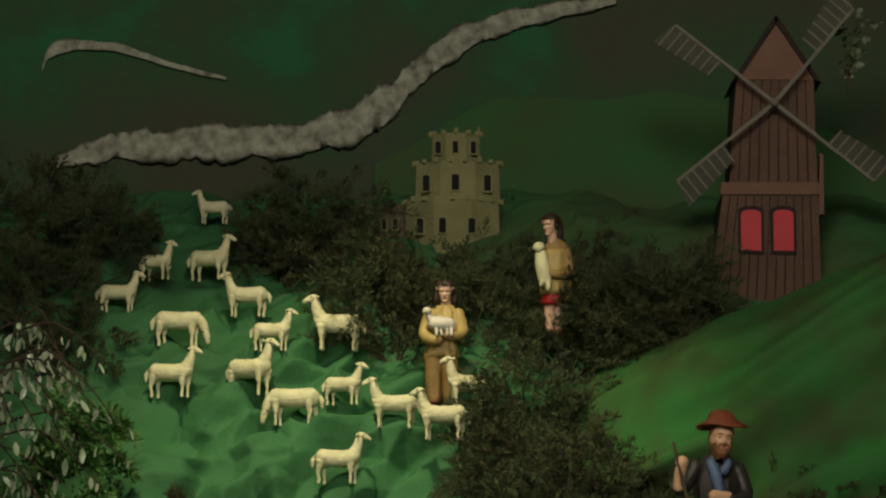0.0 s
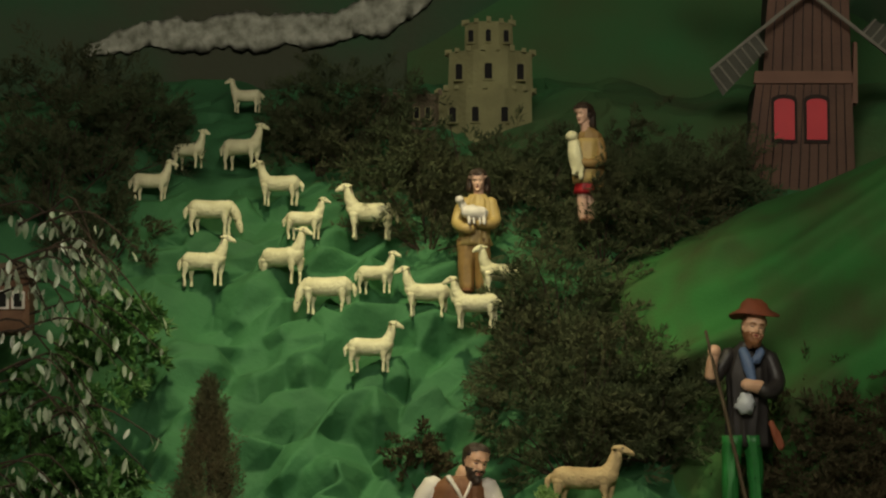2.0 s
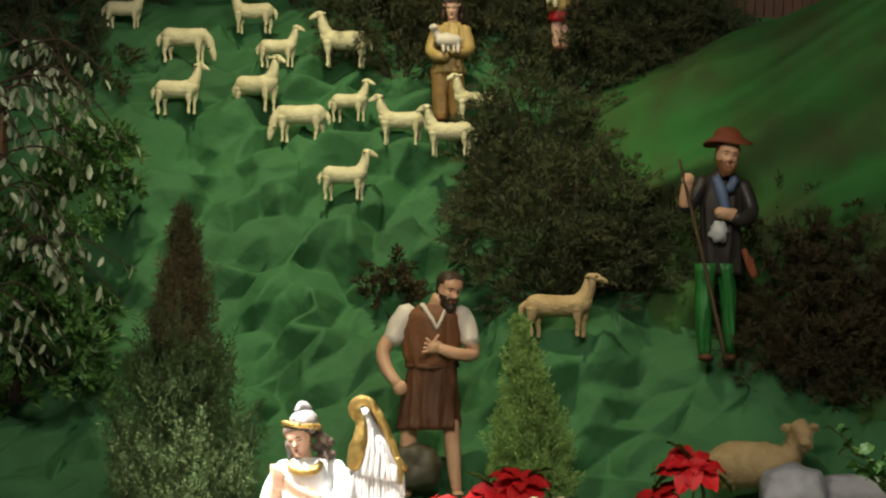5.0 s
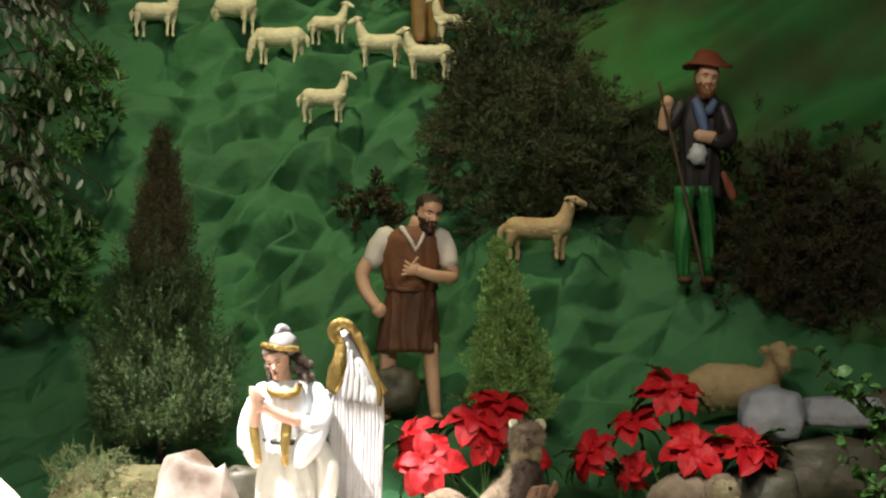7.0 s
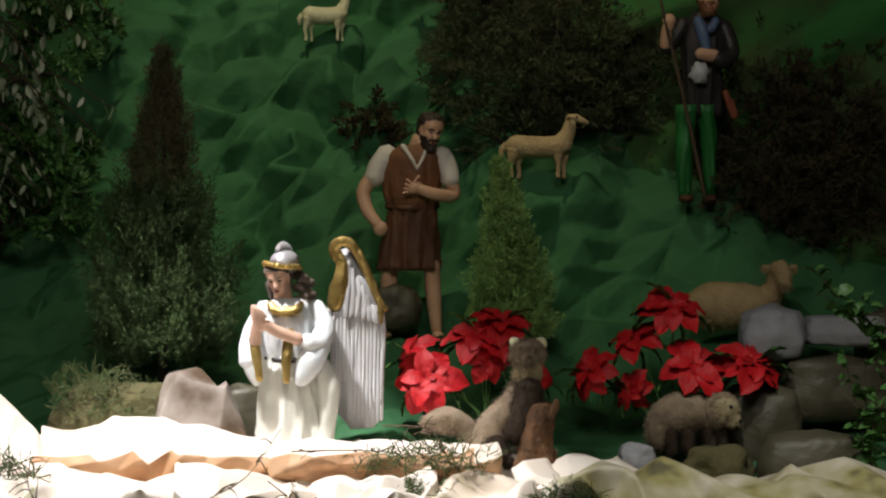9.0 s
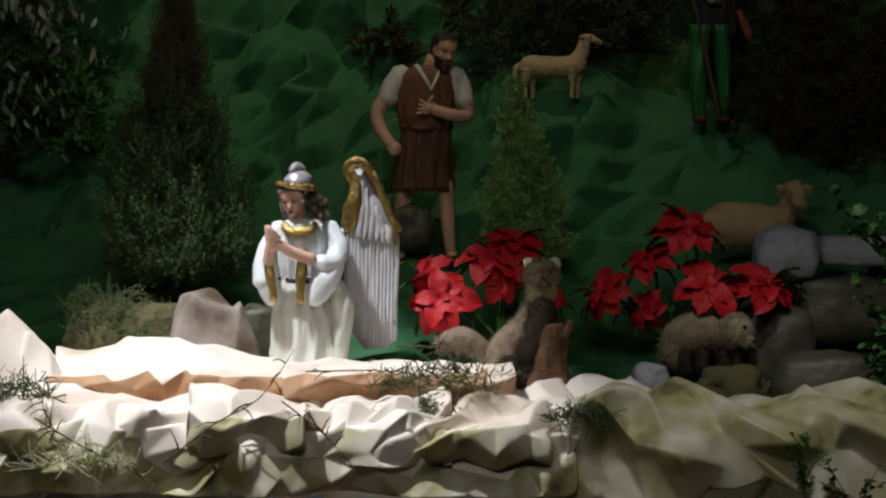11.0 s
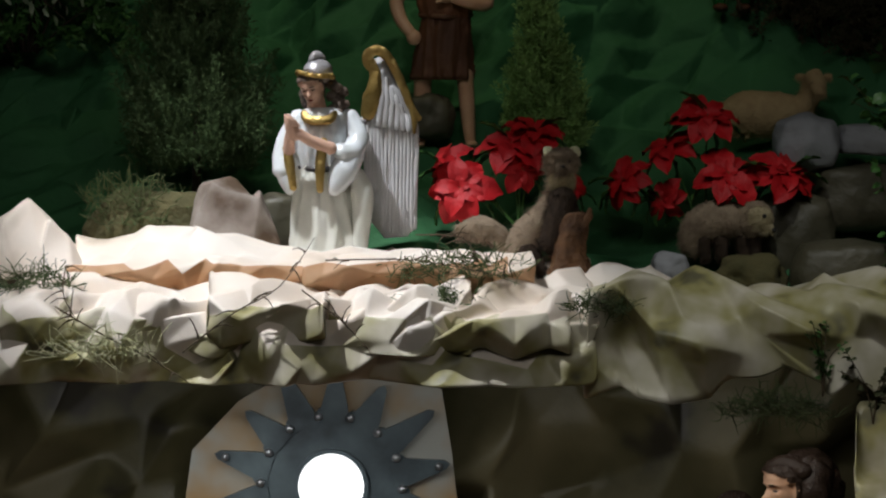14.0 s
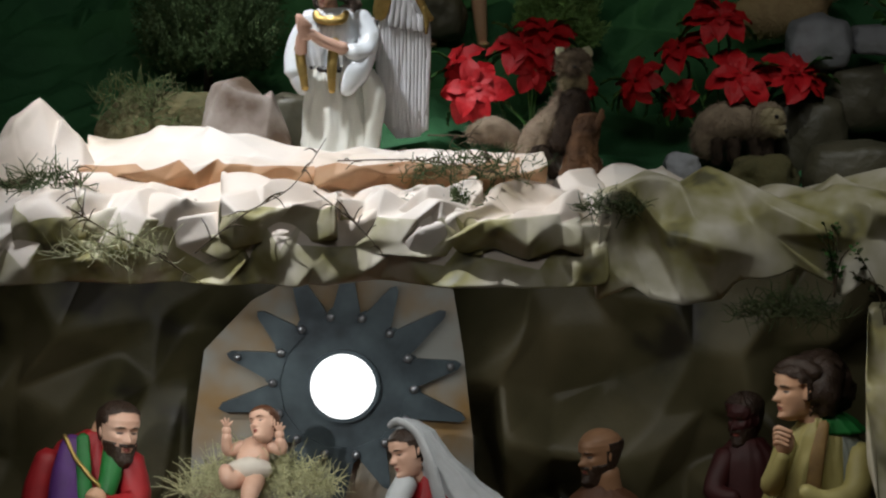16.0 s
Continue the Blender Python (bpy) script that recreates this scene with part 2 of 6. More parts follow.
class Form:
    """One sculpted mesh out of lofts, tubes and balls, with a paint for each."""

    def __init__(self):
        self.v, self.f, self.m, self.mats = [], [], [], []

    def paint(self, key):
        if key not in self.mats:
            self.mats.append(key)
        return self.mats.index(key)

    def rings(self, rings, key):
        n, k, base = len(rings[0]), self.paint(key), len(self.v)
        for r in rings:
            self.v += [tuple(p) for p in r]
        for i in range(len(rings) - 1):
            for j in range(n):
                a, b = base + i * n + j, base + i * n + (j + 1) % n
                self.f.append((a, b, b + n, a + n))
                self.m.append(k)
        for r, flip in ((0, True), (len(rings) - 1, False)):
            ids = [base + r * n + j for j in range(n)]
            self.f.append(tuple(reversed(ids) if flip else ids))
            self.m.append(k)

    def loft(self, rows, key, n=26, folds=0, depth=0.0, phase=0.0):
        """rows from the bottom up: x, y, z, half width, half depth."""
        fine = []
        for a, b in zip(rows, rows[1:]):
            for s in range(4):
                t = s / 4
                t2 = t * t * (3 - 2 * t) * 0.5 + t * 0.5
                fine.append([a[i] + (b[i] - a[i]) * (t if i == 2 else t2) for i in range(5)])
        fine.append(list(rows[-1]))
        out, h = [], max(1e-6, rows[-1][2] - rows[0][2])
        if folds:
            n = max(n, folds * 8)
        for x, y, z, rx, ry in fine:
            low = 1 - (z - rows[0][2]) / h * 0.75
            ring = []
            for j in range(n):
                a = 2 * math.pi * j / n
                w = 1 + depth * low * (1 - 2 * abs(math.sin(0.5 * folds * a + phase + 0.7 * math.sin(z * 0.025 + a * 2) + 0.5 * noise.noise(Vector((a, z * 0.02, folds))))) ** 0.7) if folds else 1
                ring.append((x + rx * w * math.cos(a), y + ry * w * math.sin(a), z))
            out.append(ring)
        self.rings(out, key)

    def tube(self, points, radii, key, n=10, flat=1.0):
        pts = [Vector(p) for p in points]
        fine, rad = [], []
        for i in range(len(pts) - 1):
            for s in range(4):
                t = s / 4
                p0, p1, p2, p3 = pts[max(i - 1, 0)], pts[i], pts[i + 1], pts[min(i + 2, len(pts) - 1)]
                fine.append(0.5 * (2 * p1 + (p2 - p0) * t + (2 * p0 - 5 * p1 + 4 * p2 - p3) * t * t + (3 * p1 - p0 - 3 * p2 + p3) * t ** 3))
                rad.append(radii[i] + (radii[i + 1] - radii[i]) * t)
        fine.append(pts[-1])
        rad.append(radii[-1])
        out = []
        side = None
        for i, p in enumerate(fine):
            d = (fine[min(i + 1, len(fine) - 1)] - fine[max(i - 1, 0)]).normalized()
            if side is None:
                side = d.cross(Vector((0, 1, 0)))
                side = side.normalized() if side.length > 0.1 else Vector((1, 0, 0))
            side = (side - d * side.dot(d)).normalized()
            up = d.cross(side)
            ends = [(p, rad[i])]
            if i == 0:
                ends = [(p - d * rad[i] * 0.6, rad[i] * 0.45), (p, rad[i])]
            if i == len(fine) - 1:
                ends = [(p, rad[i]), (p + d * rad[i] * 0.6, rad[i] * 0.45)]
            for q, r in ends:
                out.append([q + side * (r * math.cos(2 * math.pi * j / n)) + up * (r * flat * math.sin(2 * math.pi * j / n)) for j in range(n)])
        self.rings(out, key)

    def ball(self, c, r, key, n=14, lump=0.0, tilt=0.0):
        out = []
        turn = Matrix.Rotation(radians(tilt), 3, "Y")
        for i in range(1, n):
            a = math.pi * i / n - math.pi / 2
            ring = []
            for j in range(n + 2):
                b = 2 * math.pi * j / (n + 2)
                d = Vector((math.cos(a) * math.cos(b), math.cos(a) * math.sin(b), math.sin(a)))
                w = 1 + (lump * noise.noise(d * 2.3 + Vector(c) * 0.05) if lump else 0)
                ring.append(Vector(c) + turn @ Vector((d.x * r[0] * w, d.y * r[1] * w, d.z * r[2] * w)))
            out.append(ring)
        self.rings(out, key)

    def head(self, c, size, yaw=0.0, pitch=0.0, roll=0.0, skin="skin", hair="hair", beard=False, bald=False, thick=0.12, n=84):
        """A modelled head of half height size, looking along yaw (0: to the front, plus: to its left as seen)."""
        turn = Euler((radians(-pitch), radians(roll), radians(yaw))).to_matrix()
        ks, kh, kl, kd = self.paint(skin), self.paint(hair), self.paint("lips"), self.paint("black")
        levels = (-1.0, -0.92, -0.8, -0.6, -0.45, -0.3, -0.1, 0.1, 0.3, 0.5, 0.7, 0.88, 1.0, 1.06)
        wide = (0.16, 0.28, 0.37, 0.47, 0.52, 0.56, 0.60, 0.62, 0.65, 0.66, 0.61, 0.47, 0.28, 0.04)
        front = (0.52, 0.74, 0.80, 0.77, 0.80, 0.80, 0.78, 0.74, 0.83, 0.82, 0.72, 0.52, 0.30, 0.04)
        rear = (0.10, 0.16, 0.24, 0.40, 0.52, 0.64, 0.80, 0.92, 0.98, 0.96, 0.84, 0.62, 0.36, 0.04)
        bumps = ((0.28, 0.10, 0.15, 0.09, -0.10), (0.28, 0.085, 0.10, 0.045, 0.07), (0.30, 0.25, 0.2, 0.05, 0.06), (0, -0.44, 0.17, 0.035, 0.08), (0, -0.55, 0.14, 0.04, 0.09), (0, -0.80, 0.2, 0.1, 0.10), (0.40, -0.10, 0.15, 0.16, 0.06), (0.3, -0.45, 0.12, 0.1, -0.03))

        def bump(x, z):
            out = 0.0
            for x0, z0, sx, sz, amp in bumps:
                for side in ((-1, 1) if x0 else (1,)):
                    out += amp * math.exp(-((x - side * x0) / sx) ** 2 - ((z - z0) / sz) ** 2)
            nose = float(np.interp(z, (-0.34, -0.28, -0.2, -0.05, 0.15, 0.28), (0, 0.2, 0.29, 0.18, 0.07, 0)))
            return out + nose * math.exp(-(x / (0.075 + 0.22 * max(0.0, nose - 0.12))) ** 2)

        def kind(x, y, z):
            a = abs(x)
            if not bald and (z > (0.76 if beard else 0.66) - 0.5 * max(0.0, a - 0.3) or (y > -0.34 and z > 0.3) or (y > -0.12 and z > -0.25) or (y > 0.12 and z > -0.8)):
                return kh
            if bald and y > -0.05 and -0.7 < z < 0.5:
                return kh
            if y < 0:
                if beard and ((z < -0.62) or (z < -0.28 and a > 0.34 - 0.1 * z) or (-0.41 < z < -0.31 and a < 0.3) or (z < -0.4 and 0.2 < a)):
                    return kh
                if -0.58 < z < -0.42 and a < 0.17 - 2 * abs(z + 0.5) * 0.6:
                    return kl
                if 0.13 < a < 0.44 and abs(z - 0.27 + 0.25 * (a - 0.28) ** 2 * 4) < 0.03:
                    return kh
                if abs(a - 0.28) < 0.11 and abs(z - 0.055 - 0.6 * (a - 0.28) ** 2) < 0.022:
                    return kd
            return ks

        base, m = len(self.v), 84
        where = []
        for i in range(m + 1):
            t = i / m
            z = -1.0 + 2.06 * (0.5 - 0.5 * math.cos(math.pi * (0.06 + 0.92 * t))) / 0.99 - 0.015
            w, fr, re = (float(np.interp(z, levels, q)) for q in (wide, front, rear))
            for j in range(n):
                g = 2 * math.pi * j / n
                cx, sy = math.cos(g), math.sin(g)
                x = w * math.copysign(abs(cx) ** 0.9, cx)
                y = -fr * abs(sy) ** 0.8 if sy < 0 else re * sy ** 0.9
                k = kind(x, y, z)
                where.append((x, y, z))
                p = Vector((x, y, z))
                if y < -0.2:
                    p.y -= bump(x, z) * min(1.0, (-y - 0.2) * 4)
                out = Vector((x, y, z * 0.6)).normalized()
                if k == kh and not (y < -0.5 and 0.1 < z < 0.4):
                    strand = abs(math.sin(g * 11 + 3 * noise.noise(Vector((x, y, z)) * 3) + z * 4))
                    fine = noise.noise(Vector((x * 9, y * 9, z * 3)))
                    grow = thick * (0.6 + 0.4 * strand + 0.25 * fine)
                    if z < -0.25 and y < 0:
                        grow = (0.07 + 0.05 * fine) + 0.10 * max(0.0, -z - 0.5)
                        p.z -= 0.35 * max(0.0, -z - 0.6)
                    p += out * grow
                self.v.append(tuple(Vector(c) + turn @ (p * size)))
        for i in range(m):
            for j in range(n):
                a, b = base + i * n + j, base + i * n + (j + 1) % n
                self.f.append((a, b, b + n, a + n))
                q, r = where[a - base], where[b + n - base]
                self.m.append(kind(*((u + v) / 2 for u, v in zip(q, r))))
        for r in (0, m):
            ids = [base + r * n + j for j in range(n)]
            self.f.append(tuple(reversed(ids) if r == 0 else ids))
            self.m.append((kh if beard else ks) if r == 0 else (ks if bald else kh))
        for side in (-1, 1):
            self.ball(Vector(c) + turn @ Vector((side * 0.64, 0.04, 0.0)) * size, (0.07 * size, 0.13 * size, 0.2 * size), skin, 10)

    def finger_fan(self, start, ends, r, key="skin"):
        for e in ends:
            mid = [(a + b) / 2 for a, b in zip(start, e)]
            self.tube([start, mid, e], [r, r * 0.9, r * 0.6], key, 6)

    def fur(self, keys, count, length, seed=1):
        """Short tapering hairs, lying back and down, on the faces painted with keys."""
        rng = random.Random(seed)
        ks = [self.mats.index(k) for k in keys]
        quads = [(f, k) for f, k in zip(self.f, self.m) if k in ks and len(f) == 4]
        for _ in range(count):
            f, k = rng.choice(quads)
            a, b, c, d = (Vector(self.v[i]) for i in f)
            u, v = rng.random(), rng.random()
            p = (a * (1 - u) + b * u) * (1 - v) + (d * (1 - u) + c * u) * v
            nor = (b - a).cross(d - a)
            if nor.length < 1e-6:
                continue
            way = nor.normalized() * 0.7 + Vector((-0.3, 0.1, -0.5)) + Vector((rng.gauss(0, 0.25), rng.gauss(0, 0.25), rng.gauss(0, 0.25)))
            side = way.cross(Vector((rng.gauss(0, 1), rng.gauss(0, 1), rng.gauss(0, 1)))).normalized() * length * 0.06
            n = len(self.v)
            self.v += [tuple(p - side), tuple(p + side), tuple(p + way * length * rng.uniform(0.5, 1.2))]
            self.f.append((n, n + 1, n + 2))
            self.m.append(k)

    def done(self, name, place, scale, label, category, turn=0.0, group="", rough=0.0, draped=0.0):
        me = bpy.data.meshes.new(name)
        me.from_pydata(self.v, [], self.f)
        for k in self.mats:
            me.materials.append(M[k])
        me.polygons.foreach_set("material_index", self.m)
        me.polygons.foreach_set("use_smooth", [True] * len(me.polygons))
        if rough:
            bare = {self.mats.index(k) for k in ("skin", "skin_pale", "skin_dark", "lips", "hair", "angel_hair", "black") if k in self.mats}
            still = {i for f, k in zip(self.f, self.m) if k in bare for i in f}
            for i, v in enumerate(me.vertices):
                if i not in still:
                    p = v.co.copy()
                    v.co += noise.noise_vector(p * 0.11) * rough + noise.noise_vector(p * 0.35) * rough * 0.4
                    if draped:
                        fold_in = 1 - 2 * abs(noise.noise(Vector((p.x * 0.085, p.y * 0.085, p.z * 0.018))))
                        v.co += Vector((0.4, -1.0, 0.0)) * fold_in * draped
        me.update()
        ob = new(name, me)
        ob.matrix_world = pose(*place, 0, 0, turn) @ Matrix.Scale(scale, 4)
        return tagged(ob, label, category, group)


# ---- structure: church room and platform ----
tagged(box("floor", (-4, -2, -0.1), (4, 11, 0.0), M["stone"]), "worn stone church floor", "floor", kind="structure")
tagged(box("wall_north", (-4, 10.2, 0), (4, 10.4, 5), M["plaster"]), "dim plaster wall behind the painted backdrop", "wall", kind="structure")
tagged(box("wall_south", (-4, -2.2, 0), (4, -2, 5), M["plaster"]), "dim plaster church wall", "wall", kind="structure")
tagged(box("wall_west", (-4.2, -2.2, 0), (-4, 10.4, 5), M["plaster"]), "dim plaster church wall", "wall", kind="structure")
tagged(box("wall_east", (4, -2.2, 0), (4.2, 10.4, 5), M["plaster"]), "dim plaster church wall", "wall", kind="structure")
tagged(box("ceiling", (-4.2, -2.2, 5), (4.2, 10.4, 5.2), M["plaster"]), "dim plaster church ceiling", "ceiling", kind="structure")

PROFILE = [(7.4, 1.04), (7.9, 1.34), (8.1, 1.47), (8.4, 1.82), (8.7, 2.22), (9.0, 2.62), (9.4, 3.02), (9.75, 3.16)]


def grid(name, nx, ny, place, material, smooth=True):
    verts = [place(i / nx, j / ny) for j in range(ny + 1) for i in range(nx + 1)]
    faces = [(j * (nx + 1) + i, j * (nx + 1) + i + 1, (j + 1) * (nx + 1) + i + 1, (j + 1) * (nx + 1) + i) for j in range(ny) for i in range(nx)]
    return mesh_ob(name, verts, faces, material, smooth=smooth)


def facet(q, seed):
    """Flat triangular facets with random corner heights, in -1..1."""
    i, j = math.floor(q.x), math.floor(q.y)
    u, v = q.x - i, q.y - j
    c = lambda a, b: (math.sin(a * 127.1 + b * 311.7 + seed * 74.7) * 43758.5453) % 1 * 2 - 1
    if (i * 3 + j * 5 + seed) % 2:
        if u + v < 1:
            return c(i, j) * (1 - u - v) + c(i + 1, j) * u + c(i, j + 1) * v
        return c(i + 1, j + 1) * (u + v - 1) + c(i + 1, j) * (1 - v) + c(i, j + 1) * (1 - u)
    if u > v:
        return c(i, j) * (1 - u) + c(i + 1, j) * (u - v) + c(i + 1, j + 1) * v
    return c(i, j) * (1 - v) + c(i, j + 1) * (v - u) + c(i + 1, j + 1) * u


def along(path, s):
    """Point and outward normal at 0..1 along a path of (depth, height)."""
    lens = [math.dist(a, b) for a, b in zip(path, path[1:])]
    d = s * sum(lens)
    for k, l in enumerate(lens):
        if d <= l + 1e-9 or k == len(lens) - 1:
            a, b = path[k], path[k + 1]
            t = min(1.0, d / l)
            n = Vector((b[1] - a[1], -(b[0] - a[0])))
            return a[0] + (b[0] - a[0]) * t, a[1] + (b[1] - a[1]) * t, n.normalized()
        d -= l


def creased(name, x0, x1, path, dx, ds, amp, material, seed, shear=0.0, hem=0.0, swell=None, sharp=0.45, thick=0.002, vary=None):
    """Crumpled paper: flat facets between sharp irregular creases, along a path of (depth, height) that starts at the top of the picture side's back."""
    rng = random.Random(seed)
    w, h = x1 - x0, sum(math.dist(a, b) for a, b in zip(path, path[1:]))
    nx, ny = max(3, round(w / dx)), max(2, round(h / ds))
    pts = []
    for j in range(ny + 1):
        for i in range(nx + 1):
            u = i / nx if i in (0, nx) else (i + rng.uniform(-0.48, 0.48) + 0.4 * (j % 2)) / nx
            v = j / ny if j in (0, ny) else (j + rng.uniform(-0.42, 0.42)) / ny
            pts.append(Vector((min(max(u, 0), 1) * w, min(max(v, 0), 1) * h)))
    flat = [Vector((p.x + shear * p.y, p.y)) for p in pts]
    co, _, faces, _, _, _ = delaunay_2d_cdt(flat, [], [], 0, 1e-5)
    bm = bmesh.new()
    vs = []
    for p in co:
        v = min(max(p.y / h, 0), 1)
        x = x0 + min(max(p.x - shear * p.y, 0), w)
        y, z, n = along(path, v)
        r = (rng.uniform(-1, 1) + 0.9 * facet(Vector((x * 9 + v * 3, v * h * 11, 0)), seed)) * amp * (0.6 if v in (0.0, 1.0) else 1.0)
        if vary:
            r *= vary(x, v)
        if swell:
            r += swell(x, v)
        z += hem * rng.uniform(-1, 1) if v == 1.0 else 0
        vs.append(bm.verts.new((x + rng.uniform(-0.3, 0.3) * amp, y + n.x * r, z + n.y * r)))
    for f in faces:
        bm.faces.new([vs[i] for i in f])
    bmesh.ops.recalc_face_normals(bm, faces=bm.faces[:])
    layer = bm.edges.layers.float.new("crease_edge")
    for e in bm.edges:
        e[layer] = rng.uniform(0.92, 1.0) if rng.random() < sharp else rng.uniform(0.0, 0.25)
    ob = part(name, bm, material, smooth=True)
    m = ob.modifiers.new("soft_folds", "SUBSURF")
    m.levels = m.render_levels = 3
    m = ob.modifiers.new("thickness", "SOLIDIFY")
    m.thickness = thick
    return ob


def fold(p, seed):
    """Sharp cloth folds, ridges with soft hollows, in 0..1."""
    q = p + noise.noise_vector(p * 0.9 + Vector((seed, 0, 0))) * 0.55
    return max(0.0, 1 - abs(noise.noise(q + Vector((0, 0, seed * 2.0)))) * 3.2)


LEDGES = (((0.304, 8.189, 1.803), 0.16, 0.17), ((0.691, 8.196, 1.743), 0.19, 0.13))


def cloth_relief(x, v):
    """Broad waves of the cloth, long hanging folds and the two small ledges."""
    y, z, _ = along(SLOPE, v)
    d = 0.03 * noise.noise(Vector((x * 1.6, z * 1.6, 0))) - 0.028
    d += 0.05 * fold(Vector((x * 1.5 + z * 1.3, z * 1.1 - x * 0.5, 0)), 6.0)
    for foot, w, out in LEDGES:
        drop = foot[2] - z
        if -0.13 < drop < 0.32:
            d += out * 0.85 * math.exp(-((x - foot[0]) / w) ** 4) * ((1 - drop / 0.32) if drop > 0 else (1 + drop / 0.13))
    return d


def rumple(x, v):
    """How strongly the cloth is crumpled: most among the flock, least by the mound."""
    y, z, _ = along(SLOPE, v)
    k = min(1.0, max(0.4, 1.35 - abs(z - 2.05) * 1.0)) * min(1.0, max(0.4, 1.4 - abs(x + 0.25)))
    return k * (0.15 if x > 0.45 and z > 2.2 else 1.0)


SLOPE = PROFILE[::-1]
slope = tagged(creased("ground", -2.6, 2.6, SLOPE, 0.064, 0.05, 0.058, M["cloth"], 14, 0.5, 0.0, cloth_relief, 0.55, vary=rumple), "rumpled green cloth draped over a steep slope", "cloth slope", kind="structure")
slope.data.materials.append(M["backhill"])
for poly in slope.data.polygons:
    if poly.center.x > 0.0 and poly.center.z > 2.78 + 0.06 * noise.noise(poly.center * 4):
        poly.material_index = 1


def back_point(u, v):
    x, z = -2.7 + 5.4 * u, 2.7 + 1.9 * v
    return (x, 9.98 - 0.01 * noise.noise(Vector((x * 1.5, z * 1.5, 3))), z)


tagged(grid("backdrop", 60, 24, back_point, M["backdrop"]), "dark painted mountain backdrop in olive and green", "backdrop", kind="structure")

# the far green hill of the backdrop, a low relief in front of it
C0 = (0.531, 9.900, 3.065)


def far_hill(u, v):
    x = C0[0] - 0.75 + 1.9 * u
    top = C0[2] + 0.48 - 0.55 * (u - 0.42) ** 2 * 2.2 + 0.05 * noise.noise(Vector((x * 3, 0, 0)))
    z = 2.8 + (top - 2.8) * v
    return (x, 9.86 + 0.09 * v * v + 0.02 * noise.noise(Vector((x * 3, z * 3, 5))), z)


tagged(grid("painted_hill", 60, 30, far_hill, M["backhill"]), "dark green painted hill panel before the backdrop", "painted hill", kind="structure")


def strip(name, points, widths, label, depth=0.002):
    """A painted raised strip along the backdrop."""
    f = Form()
    f.paint("river")
    pts = [Vector(p) for p in points]
    out = []
    n = 420
    for i in range(n + 1):
        s = i / n * (len(pts) - 1)
        k = min(int(s), len(pts) - 2)
        t = s - k
        p0, p1, p2, p3 = pts[max(k - 1, 0)], pts[k], pts[k + 1], pts[min(k + 2, len(pts) - 1)]
        p = 0.5 * (2 * p1 + (p2 - p0) * t + (2 * p0 - 5 * p1 + 4 * p2 - p3) * t * t + (3 * p1 - p0 - 3 * p2 + p3) * t ** 3)
        w = widths[k] + (widths[k + 1] - widths[k]) * t
        ring = []
        for a in range(8):
            c, s2 = math.cos(a * math.pi / 4), math.sin(a * math.pi / 4)
            j = 0.9 + 0.55 * noise.noise(Vector((p.x * 12, a * 0.7, p.z * 12))) + 0.22 * noise.noise(Vector((p.x * 50, a * 1.7, p.z * 50)))
            ring.append((p.x, p.y - depth * s2, p.z + w * c * j))
        out.append(ring)
    f.rings(out, "river")
    return f.done(name, (0, 0, 0), 1, label, "painted strip")


strip("painted_river", [(-1.257, 9.962, 3.312), (-1.059, 9.962, 3.363), (-0.696, 9.962, 3.382), (-0.406, 9.962, 3.404), (-0.189, 9.962, 3.496), (-0.044, 9.962, 3.644), (0.175, 9.962, 3.765), (0.558, 9.962, 3.849)],
      [0.02, 0.05, 0.058, 0.06, 0.075, 0.06, 0.04, 0.016], "crusted white painted path across the dark backdrop")
strip("painted_snow_ridge", [(-1.290, 9.962, 3.626), (-1.246, 9.962, 3.691), (-1.063, 9.962, 3.691), (-0.844, 9.962, 3.626), (-0.698, 9.962, 3.589)],
      [0.02, 0.025, 0.016, 0.012, 0.006], "thin grey-white painted ridge on the dark backdrop", 0.002)

# smooth green mound
MC = (0.975, 8.750, 2.814)


def mound(u, v):
    x = -0.02 + 2.2 * u
    t = min(1.0, max(0.0, (x - 0.28) / 0.95))
    top = (0.369, 8.700, 2.460)[2] + (MC[2] - (0.369, 8.700, 2.460)[2]) * (t ** 0.8)
    z0 = 1.55
    z = z0 + (top - z0) * math.sin(v * math.pi / 2)
    y = 8.28 + 0.52 * (1 - math.cos(v * math.pi / 2)) + 0.35 * (1 - t) ** 2
    d = 0.04 * noise.noise(Vector((x * 2.2, z * 2.2, 2))) + 0.085 * fold(Vector((x * 1.1 - z * 2.1, z * 0.9 + x * 0.3, 0)), 9.0) + 0.045 * fold(Vector((x * 3.1 - z * 4.2, z * 1.5, 0)), 11.0)
    edge = min(1.0, u * 5)
    return (x, y - d * edge + 0.3 * (1 - edge) ** 2, z + 0.3 * d * edge)


tagged(grid("cloth_mound", 120, 60, mound, M["mound"]), "smooth olive-green painted cloth mound", "cloth mound", kind="structure")


# ---- paper shelf and grotto ----
def swells(x, v):
    return 0.03 * noise.noise(Vector((x * 2.4, v * 2, 4)))


